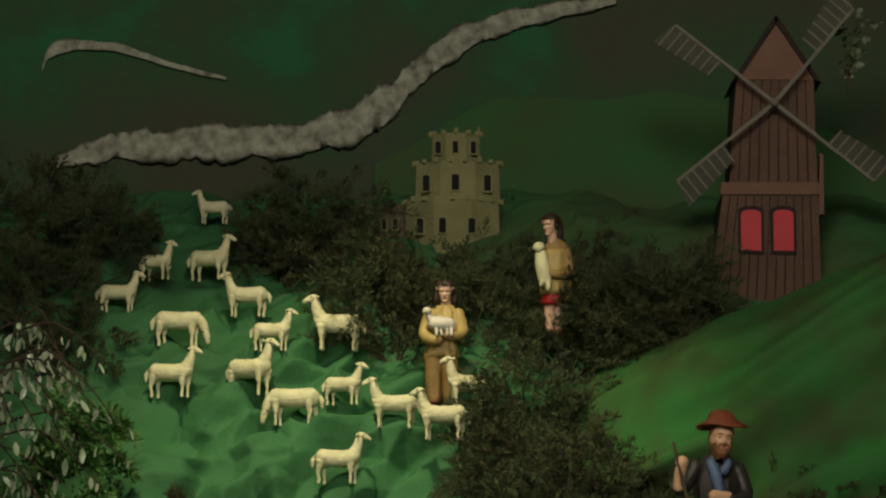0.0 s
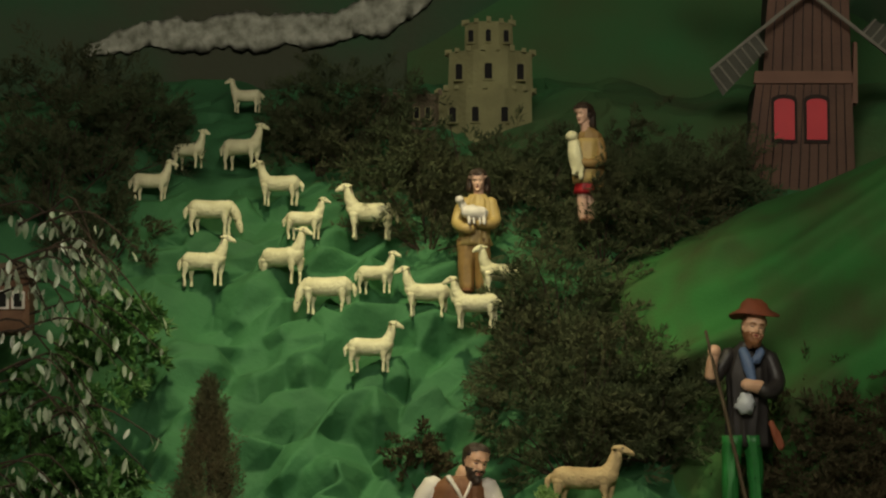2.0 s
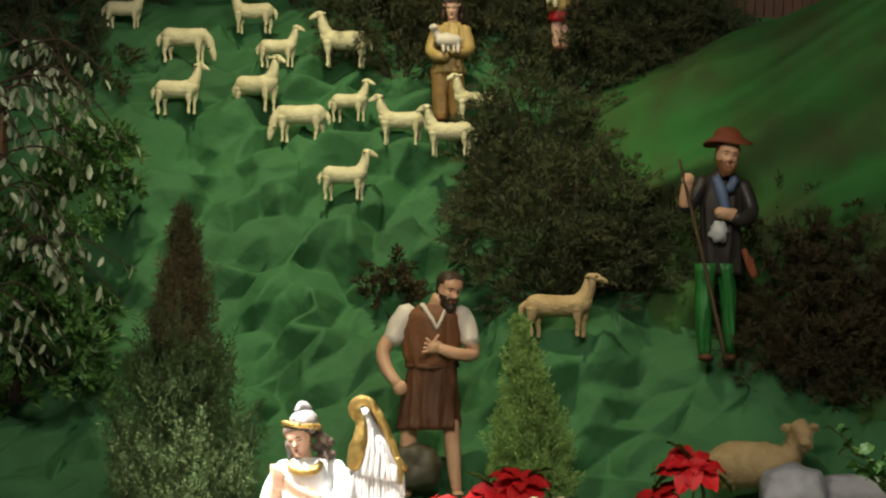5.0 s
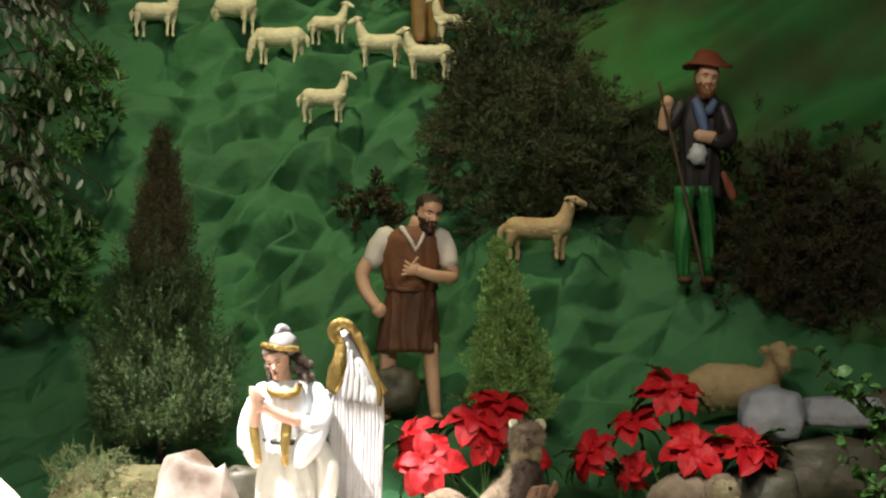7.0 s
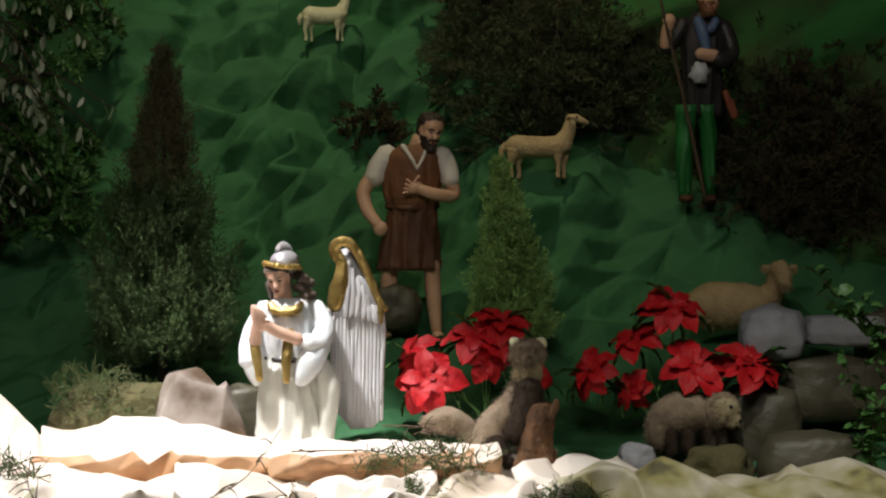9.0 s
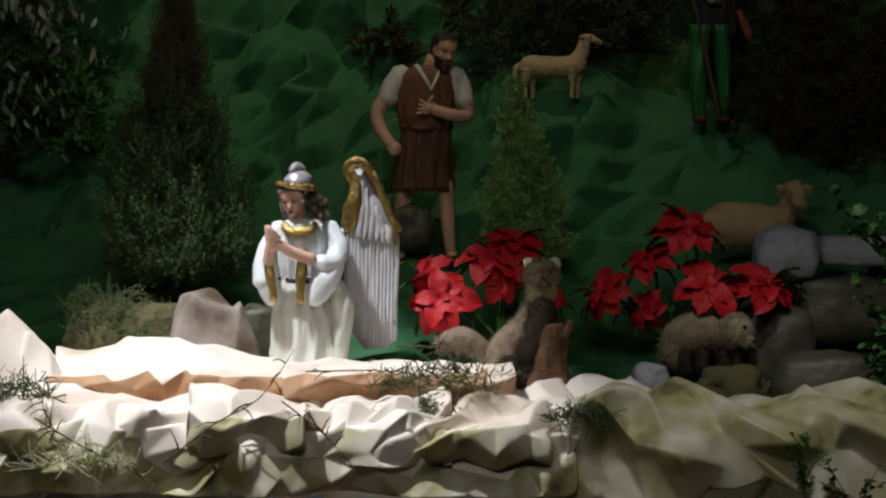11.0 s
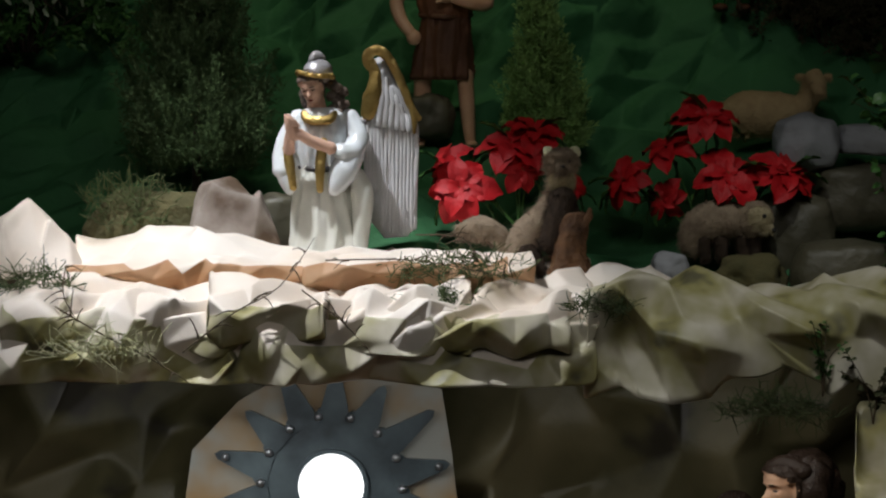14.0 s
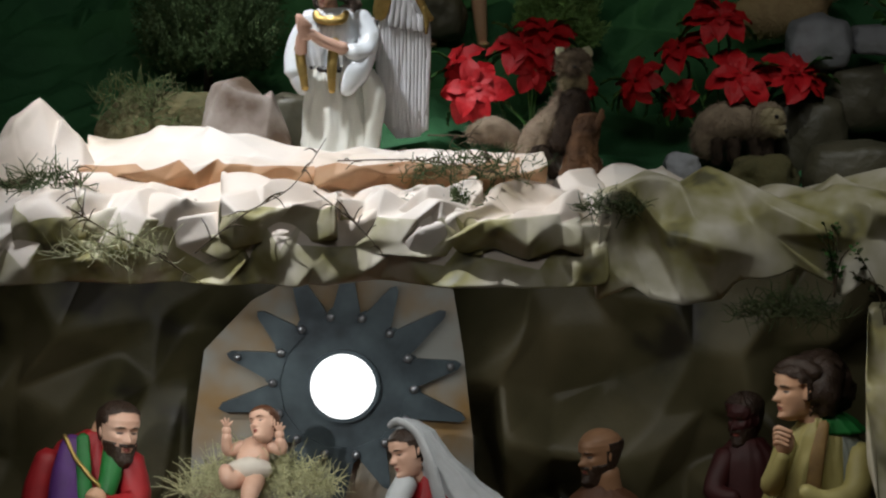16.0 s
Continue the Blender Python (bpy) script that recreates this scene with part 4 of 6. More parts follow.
def bent_shepherd(place, s):
    f = Form()
    f.loft([(-6, 0, 118, 56, 34), (-4, 0, 150, 52, 32), (0, 0, 200, 46, 29), (2, 0, 236, 42, 27)], "brown_dark", folds=11, depth=0.13)
    f.loft([(2, 0, 228, 44, 29), (0, -2, 250, 50, 30), (2, -4, 290, 56, 32), (4, -6, 320, 52, 30), (8, -8, 340, 30, 22)], "brown", folds=9, depth=0.06)
    f.tube([(-44, -4, 232), (0, -30, 228), (46, -4, 232)], [5, 5, 5], "brown_dark", 8)
    f.tube([(-16, -28, 338), (2, -36, 312), (10, -38, 296)], [5, 4, 2], "white", 8)
    f.tube([(26, -30, 330), (16, -37, 308), (10, -38, 296)], [4, 3, 2], "white", 8)
    f.tube([(10, -8, 330), (18, -16, 352)], [17, 16], "skin", 12)
    f.head((32, -22, 364), 30, 30, -16, 8, "skin", "hair", True)
    f.tube([(-40, -2, 326), (-58, -4, 300), (-66, -6, 278)], [20, 20, 18], "white", 12)
    f.tube([(-66, -6, 286), (-84, -8, 258), (-78, -14, 226), (-58, -24, 198)], [14, 13, 12, 10], "skin", 12)
    f.ball((-54, -26, 192), (13, 9, 14), "skin", 10)
    f.tube([(50, -4, 324), (64, -6, 296), (68, -8, 274)], [20, 19, 17], "white", 12)
    f.tube([(68, -8, 284), (74, -12, 252), (46, -36, 252), (14, -44, 262)], [13, 13, 11, 9], "skin", 12)
    f.ball((6, -46, 264), (15, 7, 11), "skin", 10, tilt=-25)
    for k in range(4):
        f.tube([(4 - k * 3, -48, 268 - k * 4), (-8 - k * 2, -50, 278 - k * 8)], [3.2, 2.4], "skin", 6)
    f.tube([(4, -48, 270), (14, -50, 284)], [3.4, 2.6], "skin", 6)
    f.tube([(-38, 0, 124), (-40, 0, 70), (-42, 2, 8)], [16, 15, 9], "skin", 12)
    f.tube([(36, -4, 130), (40, -6, 74), (46, -4, 8)], [15, 14, 9], "skin", 12)
    f.ball((-44, -12, 5), (11, 22, 6), "skin", 8)
    f.ball((48, -16, 5), (11, 22, 6), "skin", 8)
    return f.done("shepherd_statue", place, s, "shepherd statue in brown tunic, head bowed, hand on chest", "statue", rough=0.9, draped=3.0)


bent_shepherd((-0.047, 8.000, 1.399), 0.00143409)


def hat_shepherd(place, s):
    f = Form()
    f.loft([(-16, 0, 8, 10, 11), (-18, -2, 60, 14, 14), (-17, -2, 110, 15, 16), (-12, 0, 172, 20, 20)], "green", folds=6, depth=0.12)
    f.loft([(30, 12, 14, 9, 11), (28, 10, 70, 12, 13), (26, 8, 120, 14, 16), (20, 4, 172, 18, 20)], "green", folds=6, depth=0.12)
    f.ball((-14, -10, 6), (14, 24, 8), "brown_dark", 10)
    f.ball((26, -4, 6), (14, 24, 8), "brown_dark", 10)
    f.loft([(16, 8, 152, 40, 22), (15, 6, 190, 38, 24), (14, 2, 230, 35, 24), (16, 0, 280, 39, 23), (18, -2, 318, 35, 19), (20, -4, 338, 18, 14)], "black", folds=11, depth=0.11)
    f.tube([(4, -26, 320), (14, -31, 290), (20, -31, 255)], [9, 11, 7], "blue", 10)
    f.tube([(36, -24, 320), (26, -30, 300)], [8, 8], "blue", 10)
    f.ball((8, -28, 226), (17, 12, 19), "veil", 12, 0.4)
    f.tube([(34, -30, 255), (20, -38, 258), (6, -40, 260)], [13, 11, 10], "skin", 10)
    f.tube([(52, 0, 312), (66, -8, 266), (50, -28, 248), (34, -34, 254)], [15, 15, 14, 11], "black", 12)
    f.tube([(52, -22, 195), (60, -24, 175), (70, -22, 150)], [4, 8, 7], "rust", 10, 0.5)
    f.tube([(-16, 0, 318), (-38, -8, 282), (-50, -20, 270)], [14, 14, 13], "black", 12)
    f.tube([(-50, -20, 274), (-50, -28, 295), (-46, -34, 312)], [12, 10, 10], "skin", 10)
    f.ball((-46, -36, 318), (12, 11, 12), "skin", 10)
    f.tube([(-62, -40, 352), (-40, -40, 260), (-10, -38, 130), (18, -36, 2)], [3, 3.4, 3.4, 3], "twig", 8)
    f.tube([(20, -4, 330), (22, -6, 348)], [13, 12], "skin", 10)
    f.head((24, -14, 357), 29, 12, 6, 10, "skin", "brown", True, thick=0.07)
    f.ball((26, 6, 362), (22, 16, 24), "hair", 10)
    rim = []
    for r, z in ((20, 388), (44, 381), (45, 384), (27, 394), (23, 404), (15, 410), (3, 411)):
        rim.append([(26 + r * math.cos(a * math.pi / 12), -6 + r * 0.85 * math.sin(a * math.pi / 12), z + 3 * math.sin(a * math.pi / 6)) for a in range(24)])
    f.rings(rim, "rust")
    return f.done("shepherd_statue", place, s, "shepherd statue in rust hat, black coat and green trousers with staff", "statue", rough=0.9, draped=3.0)


hat_shepherd((0.686, 8.199, 1.746), 0.00147891)


def lamb_in_arms(f, c, k, key="white"):
    x, y, z = c
    f.tube([(x - 16 * k, y, z + 2 * k), (x, y - 3 * k, z), (x + 22 * k, y, z - 2 * k)], [12 * k, 15 * k, 13 * k], key, 12)
    f.tube([(x - 16 * k, y - 2 * k, z + 6 * k), (x - 22 * k, y - 4 * k, z + 20 * k)], [9 * k, 7 * k], key, 10)
    f.ball((x - 25 * k, y - 8 * k, z + 24 * k), (9 * k, 9 * k, 8 * k), key, 10)
    for q in (-8, 2, 14, 22):
        f.tube([(x + q * k, y - 8 * k, z - 4 * k), (x + (q + 2) * k, y - 12 * k, z - 24 * k)], [4 * k, 3 * k], key, 7)


def lamb_carrier(place, s):
    f = Form()
    f.loft([(-14, 0, 4, 13, 14), (-15, 0, 50, 15, 15), (-12, 0, 98, 20, 18)], "tan", folds=4, depth=0.07)
    f.loft([(14, 0, 4, 12, 14), (14, 0, 50, 15, 15), (10, 0, 98, 19, 18)], "tan", folds=4, depth=0.07)
    f.ball((-14, -8, 4), (11, 18, 6), "brown", 8)
    f.ball((14, -8, 4), (11, 18, 6), "brown", 8)
    f.loft([(0, 0, 86, 32, 23), (0, 0, 104, 27, 21), (2, 0, 140, 31, 22), (4, 0, 164, 29, 19), (6, -1, 178, 14, 12)], "yellow", folds=10, depth=0.1)
    f.tube([(28, 0, 166), (36, -8, 132), (24, -24, 122), (4, -32, 124)], [11, 12, 10, 8], "yellow", 12)
    f.tube([(-20, 0, 166), (-30, -8, 130), (-22, -24, 116), (-4, -32, 112)], [11, 12, 10, 8], "yellow", 12)
    lamb_in_arms(f, (-4, -32, 142), 0.9)
    f.tube([(8, -2, 172), (8, -3, 186)], [9, 9], "skin_pale", 10)
    f.head((7, -6, 201), 18, -6, -8, 0, "skin_pale", "hair", False, thick=0.32, n=44)
    f.tube([(21, 0, 208), (24, 0, 184)], [7, 6], "hair", 8)
    f.tube([(-6, 0, 208), (-10, 0, 186)], [7, 6], "hair", 8)
    return f.done("shepherd_statue", place, s, "young shepherd statue in yellow shirt cradling a white lamb", "statue", rough=0.9, draped=3.0)


lamb_carrier((-0.004, 8.799, 2.427), 0.00156854)


def cloaked_carrier(place, s):
    f = Form()
    f.tube([(-2, 0, 72), (-4, 0, 40), (-4, 0, 4)], [11, 10, 7], "skin_pale", 10)
    f.tube([(10, 6, 72), (10, 6, 40), (10, 6, 4)], [11, 10, 7], "skin_pale", 10)
    f.ball((-4, -8, 3), (8, 15, 5), "brown", 8)
    f.ball((10, 0, 3), (8, 15, 5), "brown", 8)
    f.loft([(2, 0, 52, 22, 17), (2, 0, 80, 18, 15)], "red", folds=6, depth=0.1)
    f.loft([(20, 8, 44, 12, 11), (16, 6, 90, 18, 15), (12, 4, 130, 23, 17), (9, 2, 158, 22, 15), (6, 0, 170, 11, 10)], "tan", folds=9, depth=0.12)
    f.loft([(0, -2, 70, 22, 16), (2, -2, 110, 24, 18), (4, -1, 150, 24, 17)], "yellow", folds=6, depth=0.06)
    f.tube([(25, 0, 150), (29, -10, 114), (8, -20, 104), (-10, -22, 108)], [9, 10, 9, 7], "tan", 12)
    f.tube([(-20, -20, 144), (-18, -22, 120), (-12, -20, 90)], [10, 13, 12], "wool", 12)
    f.ball((-24, -24, 152), (11, 11, 10), "wool", 10)
    f.tube([(-18, -26, 106), (-20, -28, 84)], [5, 4], "wool", 8)
    f.tube([(-8, -26, 98), (-8, -28, 76)], [5, 4], "wool", 8)
    f.tube([(2, -2, 164), (0, -4, 180)], [9, 9], "skin_pale", 10)
    f.head((-2, -6, 193), 17.5, -42, -6, 0, "skin_pale", "hair", False, thick=0.32, n=44)
    f.tube([(11, -2, 198), (14, 0, 172)], [9, 7], "hair", 8)
    return f.done("shepherd_statue", place, s, "shepherd statue in tan cloak and red kilt with a lamb", "statue", rough=0.9, draped=1.2)


cloaked_carrier((0.310, 8.894, 2.638), 0.00159543)


def angel(place, s):
    f = Form()
    f.loft([(14, 0, -16, 70, 54), (14, 0, 40, 66, 48), (10, 0, 90, 62, 44), (6, 0, 130, 56, 40), (0, 0, 166, 46, 32)], "robe_low", folds=13, depth=0.12)
    f.tube([(60, -20, 150), (74, -26, 110), (70, -30, 40), (66, -34, -10)], [14, 20, 16, 14], "robe_low", 12)
    f.loft([(0, 0, 156, 47, 33), (-2, -2, 190, 50, 34), (-4, -4, 225, 54, 34), (-2, -4, 250, 48, 30), (0, -4, 264, 24, 20)], "robe", folds=13, depth=0.06)
    f.tube([(-44, -6, 160), (0, -36, 154), (46, -6, 160)], [6, 6, 6], "black", 8)
    f.tube([(-30, -26, 256), (-20, -38, 243), (14, -38, 243), (26, -26, 256)], [6, 9, 9, 6], "gold", 10, 0.5)
    # sleeves, cuffs and praying palms
    f.tube([(-38, -4, 250), (-58, -16, 215), (-66, -32, 178), (-64, -46, 150)], [15, 17, 19, 20], "robe", 14, 0.75)
    f.tube([(-68, -40, 172), (-60, -48, 140), (-52, -50, 116)], [16, 15, 8], "robe", 12, 0.7)
    f.tube([(-58, -50, 196), (-52, -58, 160), (-46, -58, 122)], [9, 9, 6], "gold", 10, 0.7)
    f.tube([(-54, -52, 186), (-52, -62, 208), (-48, -70, 224)], [11, 10, 9], "skin_pale", 10)
    f.tube([(46, -4, 250), (64, -14, 215), (58, -30, 190), (34, -46, 186)], [17, 20, 20, 19], "robe", 14, 0.8)
    f.tube([(58, -30, 190), (40, -46, 150), (24, -52, 118)], [22, 25, 12], "robe", 12, 0.7)
    f.tube([(6, -54, 206), (0, -60, 160), (0, -58, 118)], [9, 9, 6], "gold", 10, 0.7)
    f.tube([(22, -54, 192), (-14, -64, 206), (-36, -72, 220)], [12, 10, 9], "skin_pale", 10)
    for dx, dz in ((0, 0), (7, -1)):
        f.tube([(-46 + dx, -74, 214 + dz), (-53 + dx, -78, 234), (-58 + dx * 0.6, -80, 252)], [9, 7.5, 3], "skin_pale", 10, 0.5)
        for k in range(3):
            f.tube([(-50 + dx + k * 4, -80, 232), (-56 + dx * 0.6 + k * 4, -83, 250 - k * 3)], [2.8, 2], "skin_pale", 6)
    # head
    f.tube([(-6, -6, 258), (-10, -10, 282)], [17, 16], "skin_pale", 12)
    f.head((-14, -18, 299), 30, -20, -20, -8, "skin_pale", "angel_hair", False, thick=0.12)
    for k in range(9):
        f.ball((17 + 9 * (k % 3) + k, 2 - 6 * (k % 2), 306 - k * 7.5), (12, 12, 10), "angel_hair", 9, 0.25)
    for k in range(3):
        f.ball((-32 + 2 * k, -6 + 8 * k, 286 - 8 * k), (7, 8, 10), "angel_hair", 8, 0.2)
    f.ball((-6, -6, 326), (27, 27, 24), "silver", 14, 0.05, tilt=-12)
    f.tube([(-16, -12, 346), (-8, -8, 354), (2, -2, 348)], [8, 11, 8], "silver", 10)
    ring = [(-10 + 31 * math.cos(a), -16 + 35 * math.sin(a), 318 + 3 * math.cos(a * 2) - 6 * math.sin(a + 0.6)) for a in [k * math.pi / 8 for k in range(17)]]
    f.tube(ring, [4.5] * 17, "gold", 8)
    for k in range(10):
        a = -0.4 - k * 0.26
        f.ball((-10 + 33 * math.cos(a), -16 + 38 * math.sin(a), 320 + 3 * math.cos(a * 2) - 6 * math.sin(a + 0.6)), (3, 3, 4), "gold", 6)
    # wing: gold curled shoulder, long pale feathers
    f.tube([(86, 36, 332), (79, 34, 344), (83, 32, 358), (96, 30, 365), (112, 30, 358), (126, 32, 338), (139, 34, 312), (150, 36, 284), (160, 38, 260), (172, 38, 243)], [6, 8, 10, 10, 10, 9, 8, 8, 7, 6], "gold", 12, 0.6)
    f.tube([(160, 36, 264), (164, 36, 238), (164, 38, 218)], [6, 5, 3], "gold", 8, 0.6)
    f.tube([(84, 34, 348), (94, 34, 324), (94, 35, 302), (87, 36, 276), (80, 38, 248)], [8, 10, 14, 17, 12], "gold", 12, 0.4)
    edge = [(70, 236), (80, 280), (88, 320), (90, 350), (108, 356), (126, 336), (140, 306), (152, 275), (168, 238), (170, 150), (168, 60), (152, 34), (112, 30), (86, 60), (74, 150)]
    f.rings([[(x, y, z) for x, z in edge] for y in (50, 44)], "wing")
    for k in range(14):
        x = 77 + k * 6.6
        low = 34 + abs(k - 9) * 3 + (70 if k < 4 else 0)
        f.tube([(92 + k * 4.6, 42, 296 - abs(k - 4) * 6), (x + 4, 43, 230), (x + 3, 45, 120), (x + 2, 46, low)], [4, 5, 4.6, 3.2], "wing", 8, 0.7)
    for k in range(6):
        f.tube([(106 + k * 8, 37, 332 - k * 16), (106 + k * 9.5, 36, 282 - k * 10), (100 + k * 11, 37, 232 - k * 2)], [4, 7, 5], "wing", 8, 0.5)
    f.tube([(-60, 44, 246), (-40, 48, 200), (40, 48, 220), (70, 44, 240)], [6, 10, 10, 8], "wing", 8)
    return f.done("angel_statue", place, s, "kneeling angel statue in white robe with gold-edged wing", "statue", rough=0.9, draped=3.0)


angel((-0.334, 7.420, 1.154), 0.00133012)


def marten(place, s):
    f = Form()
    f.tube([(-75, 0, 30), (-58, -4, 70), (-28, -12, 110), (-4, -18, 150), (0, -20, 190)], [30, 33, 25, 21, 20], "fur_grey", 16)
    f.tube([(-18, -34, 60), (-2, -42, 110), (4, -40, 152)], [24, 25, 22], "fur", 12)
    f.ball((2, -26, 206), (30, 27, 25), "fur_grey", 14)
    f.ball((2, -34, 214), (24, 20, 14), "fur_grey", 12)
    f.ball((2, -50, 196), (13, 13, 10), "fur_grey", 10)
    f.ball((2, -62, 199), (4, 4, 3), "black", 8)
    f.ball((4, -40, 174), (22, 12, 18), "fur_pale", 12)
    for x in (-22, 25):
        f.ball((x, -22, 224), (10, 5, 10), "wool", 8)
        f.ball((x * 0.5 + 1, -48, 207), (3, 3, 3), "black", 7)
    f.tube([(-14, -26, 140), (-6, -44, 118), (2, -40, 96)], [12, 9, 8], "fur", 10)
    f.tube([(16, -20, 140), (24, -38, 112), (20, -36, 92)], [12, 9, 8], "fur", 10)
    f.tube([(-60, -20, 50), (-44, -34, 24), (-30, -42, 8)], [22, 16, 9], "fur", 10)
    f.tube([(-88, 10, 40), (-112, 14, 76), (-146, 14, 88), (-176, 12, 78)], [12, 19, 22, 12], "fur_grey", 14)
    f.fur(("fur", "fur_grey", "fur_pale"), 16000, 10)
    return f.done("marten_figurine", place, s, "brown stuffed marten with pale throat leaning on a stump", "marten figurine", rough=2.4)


def stump(place, s):
    f = Form()
    f.loft([(8, 0, -8, 56, 44), (2, 0, 20, 38, 32), (-2, 0, 60, 26, 24), (4, 0, 100, 24, 22), (8, 0, 122, 20, 18)], "stump", folds=6, depth=0.16)
    f.tube([(10, -10, 90), (26, -16, 112), (30, -18, 128)], [9, 7, 4], "stump", 8)
    return f.done("tree_stump", place, s, "small gnarled brown stump under the marten", "tree stump", rough=5)


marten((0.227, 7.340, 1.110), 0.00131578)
stump((0.248, 7.270, 1.086), 0.00130323 * 1.12)


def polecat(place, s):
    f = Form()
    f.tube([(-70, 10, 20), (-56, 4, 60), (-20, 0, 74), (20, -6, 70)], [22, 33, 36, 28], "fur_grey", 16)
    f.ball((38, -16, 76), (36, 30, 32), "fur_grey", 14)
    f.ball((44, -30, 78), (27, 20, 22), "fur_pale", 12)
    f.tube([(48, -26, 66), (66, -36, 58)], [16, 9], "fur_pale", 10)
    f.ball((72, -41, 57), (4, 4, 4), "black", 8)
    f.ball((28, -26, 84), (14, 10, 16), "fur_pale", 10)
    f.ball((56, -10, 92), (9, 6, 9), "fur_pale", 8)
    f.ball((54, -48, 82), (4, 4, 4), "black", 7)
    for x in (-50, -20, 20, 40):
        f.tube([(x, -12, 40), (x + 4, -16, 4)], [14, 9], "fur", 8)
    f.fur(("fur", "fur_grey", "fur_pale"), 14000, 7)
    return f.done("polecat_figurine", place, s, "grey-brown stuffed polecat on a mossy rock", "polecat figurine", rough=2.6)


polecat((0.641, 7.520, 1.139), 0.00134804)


rock((0.833, 7.680, 1.416), (0.083, 0.08, 0.072), "rock_grey", "smooth pale grey rock lying on a darker rock", 1, 0.3, 0.3)
rock((1.016, 7.740, 1.425), (0.105, 0.09, 0.04), "rock_grey", "flat bluish grey rock slab", 2, 0.2, 0.6)
rock((0.981, 7.700, 1.281), (0.14, 0.11, 0.085), "rock_dark", "large dark rock under the grey slab", 3, 0.3, 0.45)
rock((1.161, 7.800, 1.347), (0.10, 0.10, 0.14), "rock_dark", "large dark rock beside the grey slab", 7, 0.3, 0.45)
rock((0.905, 7.420, 1.111), (0.135, 0.09, 0.085), "rock_dark", "smooth olive-brown rock behind the paper", 4, 0.2, 0.45)
rock((0.675, 7.400, 1.107), (0.085, 0.07, 0.055), "rock_moss", "mossy yellow-brown rock under the polecat", 5, 0.6, 0.15)
rock((0.793, 7.620, 1.188), (0.10, 0.08, 0.11), "rock_dark", "dark rock in shade behind the polecat", 8, 0.4, 0.4)
rock((0.491, 7.440, 1.128), (0.045, 0.04, 0.036), "rock_grey", "small grey rock at the paper's edge", 6, 0.5, 0.4)
rock((-0.436, 7.620, 1.220), (0.07, 0.06, 0.075), "rock_dark", "dark grey rock behind the angel", 9, 0.5, 0.4)
rock((-0.083, 7.980, 1.474), (0.06, 0.05, 0.06), "rock_dark", "dark rock between the shepherd's feet", 10, 0.4, 0.4)


# ---- poinsettias ----
def bract_mesh(bm, length, width):
    """A broad pointed bract with a midrib, waved edges and a drooping tip."""
    rows = [(0, 0.12), (0.1, 0.3), (0.22, 0.66), (0.36, 0.92), (0.5, 1.0), (0.64, 0.96), (0.78, 0.78), (0.9, 0.45), (1.0, 0.06)]
    last = None
    for i, (t, w) in enumerate(rows):
        z = 0.13 * math.sin(t * 2.6) - 0.24 * t ** 3
        wave = 0.045 * math.sin(i * 2.4)
        r = [bm.verts.new((t * length, sy * w * width * (1 + 0.5 * wave * sy), length * (z - (0.05 if sy == 0 else 0.0) + (0.035 + wave * sy) * abs(sy)))) for sy in (-1, -0.5, 0, 0.5, 1)]
        if last:
            for k in range(4):
                bm.faces.new((last[k], r[k], r[k + 1], last[k + 1]))
        last = r


def poinsettia(place, blooms, greens, label, seed):
    """blooms: offset from the foot, radius, the way it faces."""
    rng = random.Random(seed)
    root = thing("poinsettia", place)
    shared = None
    lines = []
    for off, radius, face in blooms:
        o = Vector(off)
        head = new("bloom")
        head.parent = root
        head.matrix_basis = Matrix.Translation(o) @ Vector(face).to_track_quat("Z", "Y").to_matrix().to_4x4()
        lines.append([(0, 0, 0), tuple(o * 0.5 + Vector((0, 0.02, 0.02))), tuple(o)])
        for ringno, (count, k, lift) in enumerate(((6, 1.0, 8), (5, 0.74, -4), (4, 0.38, -14))):
            for i in range(count):
                if shared is None:
                    bm = bmesh.new()
                    bract_mesh(bm, 1.0, 0.33)
                    ob = part("bract", bm, M["bract"], head, smooth=True)
                    shared = ob.data
                else:
                    ob = new("bract", shared)
                    ob.parent = head
                a = (i + 0.5 * ringno) * 360 / count + rng.uniform(-12, 12)
                ob.matrix_basis = pose(0, 0, 0.004 * ringno, 0, 0, a) @ pose(0, 0, 0, rng.uniform(-14, 14), lift + rng.uniform(-10, 14), 0) @ Matrix.Scale(radius * k * rng.uniform(0.95, 1.3), 4)
        f = Form()
        for i in range(7):
            a = i * 0.9
            f.ball((0.006 * math.cos(a) * (i > 0), 0.006 * math.sin(a) * (i > 0), 0.006), (0.003, 0.003, 0.004), "moss", 6)
        mesh_ob("flower_centre", f.v, f.f, M["moss"], head, smooth=True, label="tiny yellow-green flower buds")
    leaf = None
    for off, size, face in greens:
        if leaf is None:
            bm = bmesh.new()
            bract_mesh(bm, 1.0, 0.33)
            ob = part("leaf", bm, M["leaf"], root, smooth=True)
            leaf = ob.data
        else:
            ob = new("leaf", leaf)
            ob.parent = root
        ob.matrix_basis = Matrix.Translation(off) @ Vector(face).to_track_quat("X", "Z").to_matrix().to_4x4() @ Matrix.Scale(size, 4)
    for line in lines:
        curve_tube("stem", [line], 0.004, M["leaf"], root)
    return tagged(root, label, "poinsettia", "poinsettias on the shelf")


